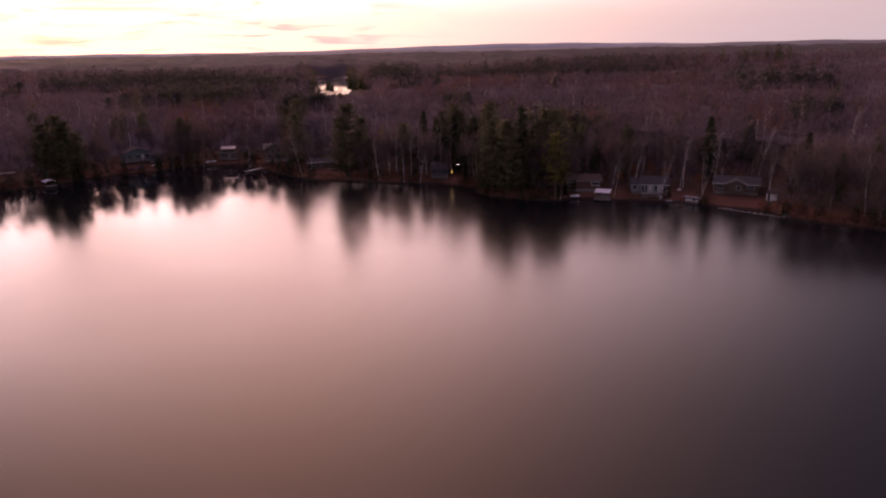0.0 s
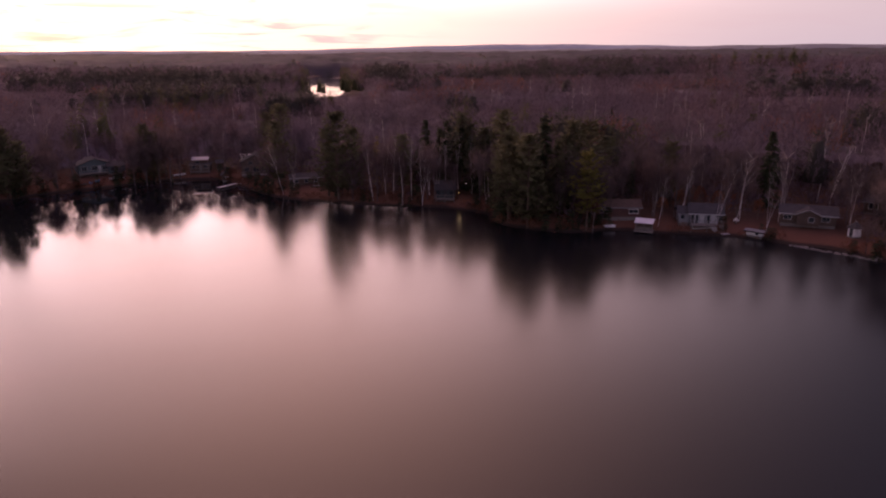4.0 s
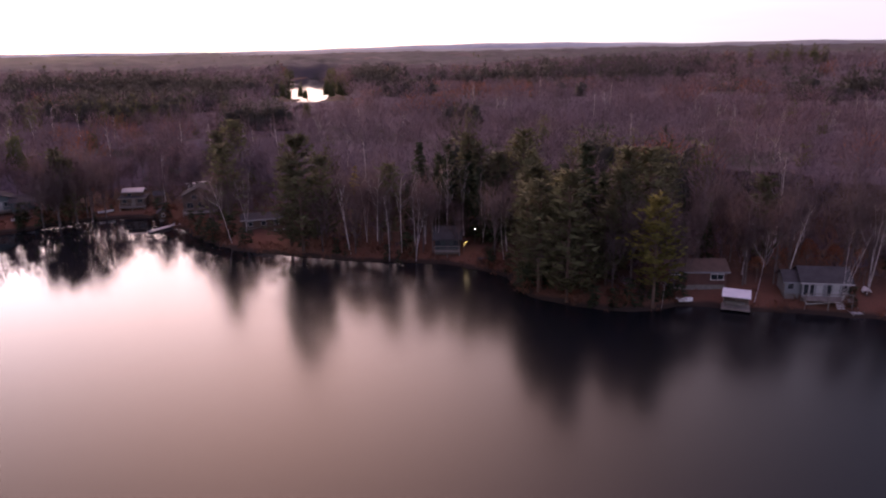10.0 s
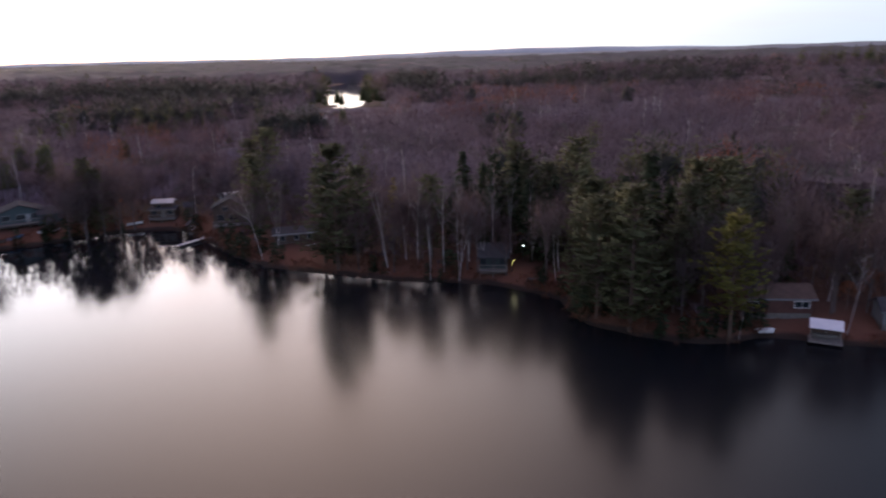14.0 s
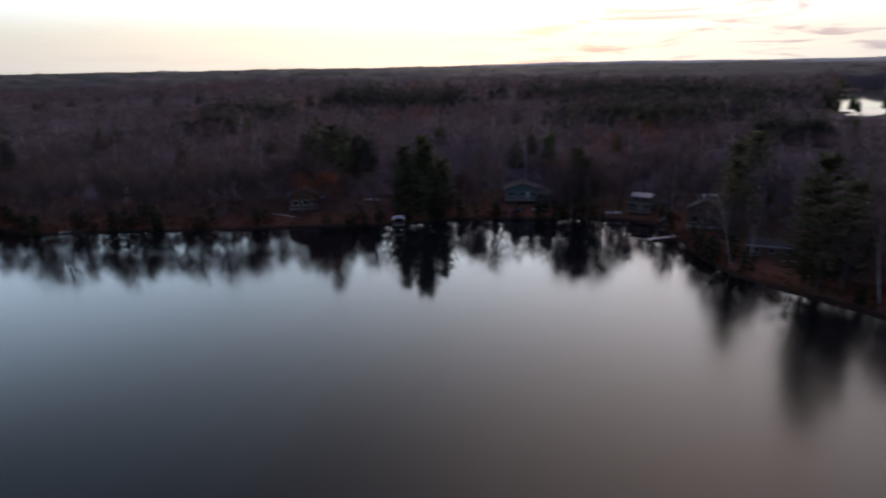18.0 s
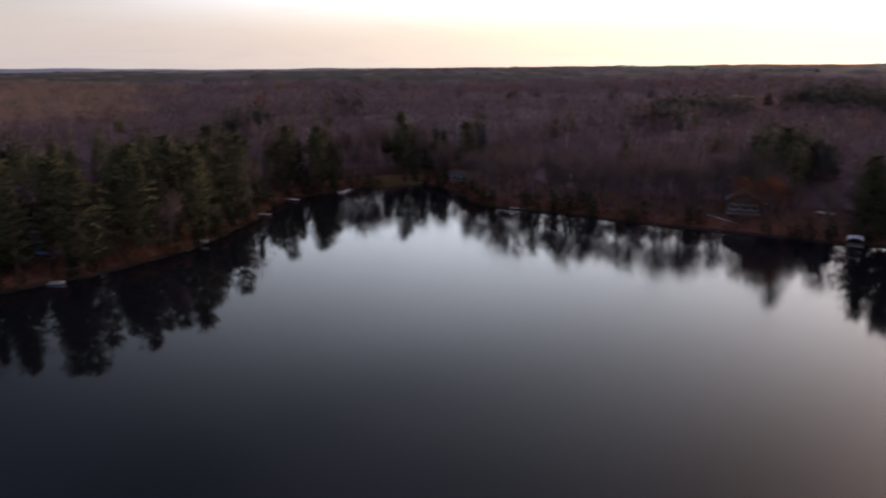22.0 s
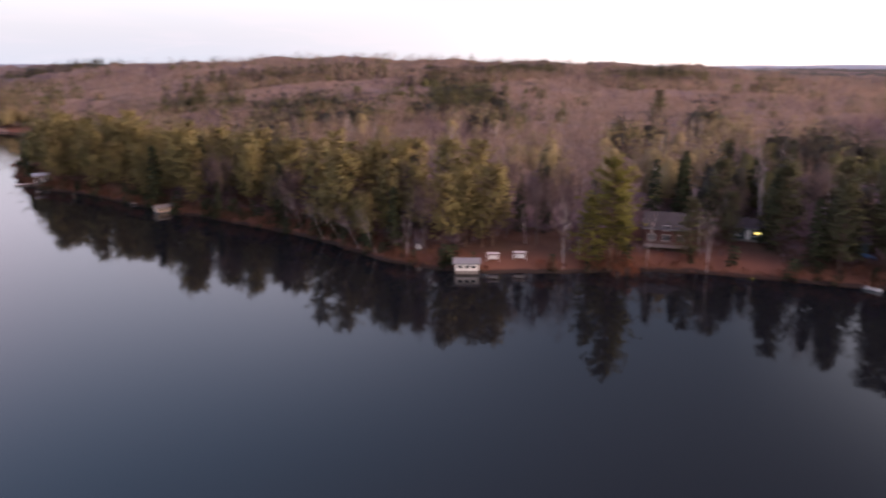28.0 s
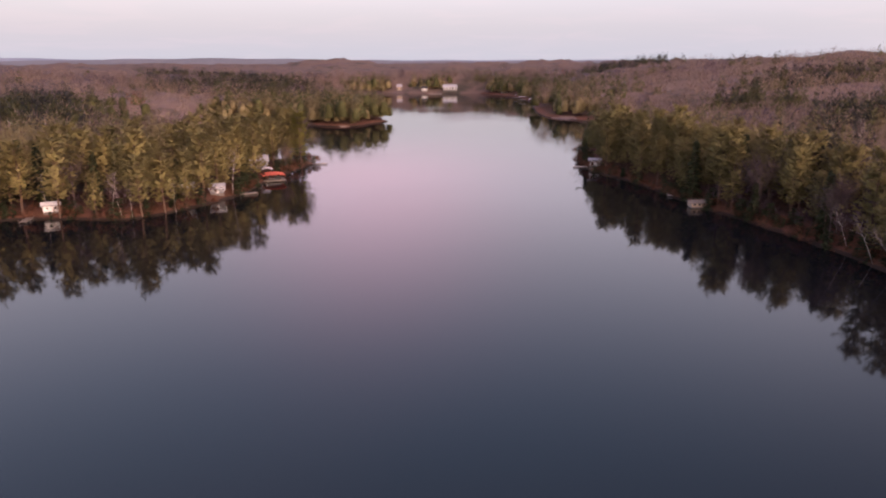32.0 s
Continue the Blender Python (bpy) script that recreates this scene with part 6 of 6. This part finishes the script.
# tall pines that break the skyline of the southern hills
for x, y in ((-70, -905), (-78, -898), (-84, -902), (-118, -830), (-130, -820), (-225, -700), (-238, -690), (-300, -640), (-312, -632), (-380, -560), (-420, -520), (-560, -395)):
    for k in range(2):
        far_green.add(FAR_PINE[k][1], x + 2 * k, y, gz(x, y), random.uniform(1.15, 1.4), k * 1.3)
bare_wood.build("woodland_trunks", BARK, "grey trunks and limbs of leafless woodland")
bare_twig.build("woodland_twigs", TWIG_WOODS, "fine bare twigs of leafless woodland")
birch_wood.build("birch_trunks", BIRCH, "white birch trunks among the woods")
birch_twig.build("birch_twigs", BIRCH_TWIG, "pale fine twigs of birches")
pine_wood.build("pine_trunks", PINE_BARK, "brown pine trunks among the woods")
pine_green.build("pine_boughs", NEEDLE_WOODS, "dark green pine boughs among the woods")
dark_green.build("spruce_boughs", SPRUCE_WOODS, "dark spruce boughs in the deeper woods")
shore_green.build("shore_pines", OLIVE_WOODS, "brownish-olive pines along the southern shores")
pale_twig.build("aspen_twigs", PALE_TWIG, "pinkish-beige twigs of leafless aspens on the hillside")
rust_twig.build("oak_leaves", RUST, "rust-brown oak crowns scattered in the woods")
far_twig.build("far_woodland", TWIG_WOODS, "mauve-brown leafless woods in the distance")
far_green.build("far_conifers", NEEDLE_WOODS, "dark conifers scattered in distant woods")

# brush along the water's edge and reeds at the head of the cove
brush, saplings, reeds = Woods(), Woods(), Bits(400)
SAPLING = [crown_normals(grow_spruce(171 + k, 3.2, 6, 4, 2, 0.8)[1], 0.6) for k in range(3)]
BUSH = [crown_normals(grow_dome(161 + k, 2.2, 46, 0.13, 0.55, 0.42, 3, 0.012)[1], 0.7) for k in range(4)]
rg = np.random.default_rng(21)
ends = np.roll(SHORE, -1, 0)
steps = (np.hypot(*(ends - SHORE).T) * 3.4).astype(int)
run = np.repeat(np.arange(len(SHORE)), steps)
bx, by = (SHORE[run] + (ends - SHORE)[run] * rg.random((len(run), 1)) + rg.uniform(-4.5, 4.5, (len(run), 2))).T
keep = (by > -330) & ((bx < 100) | (by < -150))
bx, by = bx[keep], by[keep]
bd = inland(bx, by)
bz = ground_height(bx, by, bd)
for x, y, d, z in zip(bx, by, bd, bz):
    open_ground = any((x - a) ** 2 + (y - b) ** 2 < (r_ * 0.8) ** 2 for a, b, r_ in CLEAR)
    if -0.6 < d < 7 and not (open_ground and rg.random() < 0.97):
        if d > 0.8 and rg.random() < 0.4 and not open_ground:
            saplings.add(SAPLING[rg.integers(3)], x, y, z - 0.2, rg.uniform(0.5, 1.5), rg.uniform(0, 6))
        else:
            brush.add(BUSH[rg.integers(4)], x, y, z - 0.2, rg.uniform(0.4, 1.6), rg.uniform(0, 6))
# undergrowth behind the shore
ux, uy, ud, urg = spots(0, 215, 3.5, 9)
low = (ud > 2.5) & (ud < 55) & (urg.random(len(ux)) < 0.85)
ux, uy, ud = ux[low], uy[low], ud[low]
THICKET = [crown_normals(grow_dome(181 + k, 4.5, 56, 0.145, 1.2, 0.42, 1, 0.01)[1], 0.7) for k in range(4)]
thicket = Woods()
for x, y, z in zip(ux, uy, ground_height(ux, uy, ud)):
    thicket.add(THICKET[urg.integers(4)], x, y, z - 0.4, urg.uniform(0.5, 1.3), urg.uniform(0, 6))
thicket.build("undergrowth", TWIG_WOODS, "bare grey-brown undergrowth beneath the trees", "undergrowth")
saplings.build("spruce_saplings", SPRUCE, "young dark spruces under the shore trees", "saplings")
brush.build("shore_brush", SHRUB, "low rust-brown brush along the water's edge", "brush")
ra, rq = rg.uniform(0, math.tau, 2600), rg.random(2600) ** 0.5
rx, ry = -243 + 6 * rq * np.cos(ra), 46 + 13 * rq * np.sin(ra)
for x, y, z in zip(rx, ry, ground_height(rx, ry)):
    reeds.sliver((x, y, z - 0.1), (rg.uniform(-0.2, 0.2), rg.uniform(-0.2, 0.2), rg.uniform(0.5, 1.1)), 0.3)
REED = foliage("dry_reeds", (0.38, 0.27, 0.13), (0.42, 0.31, 0.16), (0.33, 0.25, 0.13), 0.3, "island")
tagged(mesh_object("reeds", *reeds.arrays(), REED), "dry tan reeds at the head of the cove", "reeds", kind="stuff")

# the canopy of woods out to the horizon: one uneven sheet of crowns
rg = np.random.default_rng(77)
radii = 160 * 1.0165 ** np.arange(208)
yaws = np.radians(np.arange(-66, 226, 0.5))
rr, aa = np.meshgrid(radii, yaws)
rr = rr * (1 + rg.uniform(-0.006, 0.006, rr.shape))
aa = aa + rg.uniform(-0.0022, 0.0022, aa.shape)
cx, cy = -6 - np.sin(aa) * rr, np.cos(aa) * rr
cd = inland(cx.ravel(), cy.ravel()).reshape(cx.shape)
cz = ground_height(cx.ravel(), cy.ravel(), cd.ravel()).reshape(cx.shape)
near_crowns = np.clip((420 - rr) / 150, 0, 1)
lumps = 2.2 * np.sin(cx / 23 + np.sin(cy / 31)) * np.sin(cy / 19) + near_crowns * 1.0 * np.sin(cx / 5.1 + 2 * np.sin(cy / 13)) * np.sin(cy / 4.6 + np.sin(cx / 9)) + rg.uniform(0, 0.7, rr.shape) + rg.uniform(0, 1, rr.shape) ** 2 * 3.0 * np.clip((rr - 600) / 300, 0, 1)
wet = (cd < 2) | (pond_edge(cx, cy, 10) < 1)
inner = np.clip((rr - 600) / 200, 0, 1)
marsh = np.where((cy < 490) & (cy > 300) & (np.abs(cx + 6 + 0.1664 * cy) < 26), 0.1, 1.0)
back = np.where((cy < -330) | (rr < 330), 26.0, 3.0)
rim = np.clip((cd - back) / 22, 0, 1)
off_pond = np.maximum(np.abs(cx + 6 + 0.1664 * cy) - 19, np.abs(cy - 710) - 215)
rim = rim * np.clip((off_pond - 5) / 25, 0, 1)
for ox, oy, orad in CLEAR:
    rim = rim * np.clip((np.hypot(cx - ox, cy - oy) - orad) / 12, 0, 1)
cz = np.where(wet, -6.0, np.where(rim > 0, cz, cz - 1.0) + rim * (7.5 + inner * 5.0) * marsh + rim * lumps * (0.75 + 0.6 * inner) * marsh)
i = np.arange(rr.size).reshape(rr.shape)
quads = np.stack([i[:-1, :-1], i[1:, :-1], i[1:, 1:], i[:-1, 1:]], -1).reshape(-1, 4)


def fill_canopy(gr, s, tone):
    at = place(gr)
    a, b, fine = gr.noise(at, 0.006, 4.0), gr.noise(at, 0.03, 4.0), gr.noise(at, 0.3, 3.0)
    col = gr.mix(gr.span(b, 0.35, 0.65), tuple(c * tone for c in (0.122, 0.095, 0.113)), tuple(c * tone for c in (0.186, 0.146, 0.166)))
    col = gr.mix(gr.span(a, 0.55, 0.66), col, (0.19, 0.125, 0.115))
    col = gr.mix(gr.span(gr.math("ADD", gr.math("MULTIPLY", b, 0.7), gr.math("MULTIPLY", a, 0.5)), 0.63, 0.70), col, (0.055, 0.06, 0.04))
    axes = gr.node("ShaderNodeSeparateXYZ")
    gr.put(axes.inputs[0], at)
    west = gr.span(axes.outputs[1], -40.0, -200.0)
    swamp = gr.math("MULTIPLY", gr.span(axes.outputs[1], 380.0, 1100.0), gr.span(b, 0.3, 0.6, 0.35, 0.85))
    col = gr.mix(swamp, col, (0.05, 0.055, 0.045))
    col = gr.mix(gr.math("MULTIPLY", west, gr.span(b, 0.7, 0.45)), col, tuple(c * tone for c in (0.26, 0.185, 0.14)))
    # spruce swamps to the west, long and level
    lie = gr.node("ShaderNodeMapping")
    gr.put(lie.inputs["Vector"], at)
    gr.put(lie.inputs["Scale"], (0.006, 0.0022, 0.0))
    bog = gr.math("MULTIPLY", gr.span(axes.outputs[0], -620.0, -900.0), gr.span(gr.noise(lie.outputs[0], 1.0, 3.0), 0.42, 0.5))
    col = gr.mix(bog, col, (0.045, 0.055, 0.038))
    col = gr.mix(gr.math("MULTIPLY", fine, 0.55), col, (0.07, 0.055, 0.058))
    st = gr.node("ShaderNodeMapping")
    gr.put(st.inputs["Vector"], at)
    gr.put(st.inputs["Scale"], (1.4, 1.4, 0.3))
    col = gr.mix(gr.span(gr.noise(st.outputs[0], 1.0, 3.0, 0.65), 0.4, 0.62, 0.0, 0.35), col, (0.07, 0.055, 0.058))
    gr.put(s.inputs["Base Color"], col)
    gr.put(s.inputs["Roughness"], 0.95)
    gr.put(s.inputs["Specular IOR Level"], 0.05)


# beyond 700 m the crowns' self-shade is put into a darker colour copy
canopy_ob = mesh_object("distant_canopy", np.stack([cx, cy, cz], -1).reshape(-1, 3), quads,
                        [material("close_crowns", lambda gr, sh: fill_canopy(gr, sh, 1.1)), material("shaded_distant_crowns", lambda gr, sh: fill_canopy(gr, sh, 0.72))],
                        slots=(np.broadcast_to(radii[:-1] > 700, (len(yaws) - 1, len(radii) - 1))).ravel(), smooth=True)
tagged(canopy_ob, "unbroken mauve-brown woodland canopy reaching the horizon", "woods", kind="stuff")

# far conifers that stand above the canopy
spikes = Woods()
SPIKE = [joined(grow_pine(151 + k, 18, 9, 3, 1, 2, 0.35, 0.16, 2.6, 0.6, sticks=False, loose=1.2))[1] for k in range(3)]
random.seed(12)
for _ in range(1300):
    far, yaw = 640 * math.exp(random.random() ** 0.8 * 1.5), radians(random.uniform(-60, 222))
    x, y = -6 - math.sin(yaw) * far, math.cos(yaw) * far
    if noise.noise(Vector((x, y, 5)) * 0.004) + random.uniform(-0.25, 0.1) > 0.02 and pond_edge(x, y, 12) > 1 and inland(x, y)[0] > 15 and (gz(x, y) < 15 or random.random() < 0.08):
        spikes.add(random.choice(SPIKE), x, y, gz(x, y), random.uniform(0.75, 1.05), random.uniform(0, 6))
spikes.build("distant_conifers", NEEDLE_WOODS, "single dark conifers above distant woods")

# low ridges at the horizon; bluish haze is put into their colours, paler farther off
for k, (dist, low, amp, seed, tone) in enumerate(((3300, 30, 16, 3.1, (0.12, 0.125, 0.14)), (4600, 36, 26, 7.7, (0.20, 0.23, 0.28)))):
    yaws = np.radians(np.arange(-75, 236, 0.5))
    top = low + amp * (0.5 + 0.5 * np.sin(yaws * 3.1 + seed)) * (0.6 + 0.4 * np.sin(yaws * 9.7 + seed * 2)) + 1.5 * np.sin(yaws * 61)
    swing = np.degrees(yaws)
    top = top - 14 * np.clip((swing - 5) / 15, 0, 1) * np.clip((125 - swing) / 13, 0, 1)
    rows_ = [(dist - 260, top * 0 - 5), (dist - 120, top * 0.6), (dist, top), (dist + 150, top * 0.5 - 5)]
    v = np.stack([np.stack([-6 - np.sin(yaws) * q, np.cos(yaws) * q, h], -1) for q, h in rows_])
    i = np.arange(v.shape[0] * v.shape[1]).reshape(v.shape[:2])
    quads = np.stack([i[:-1, :-1], i[:-1, 1:], i[1:, 1:], i[1:, :-1]], -1).reshape(-1, 4)
    ridge_mat = plain("hazy_ridge_woods", tone, tuple(c * 1.2 for c in tone), 0.004, 0.95, 0, 0.5, 0.05)
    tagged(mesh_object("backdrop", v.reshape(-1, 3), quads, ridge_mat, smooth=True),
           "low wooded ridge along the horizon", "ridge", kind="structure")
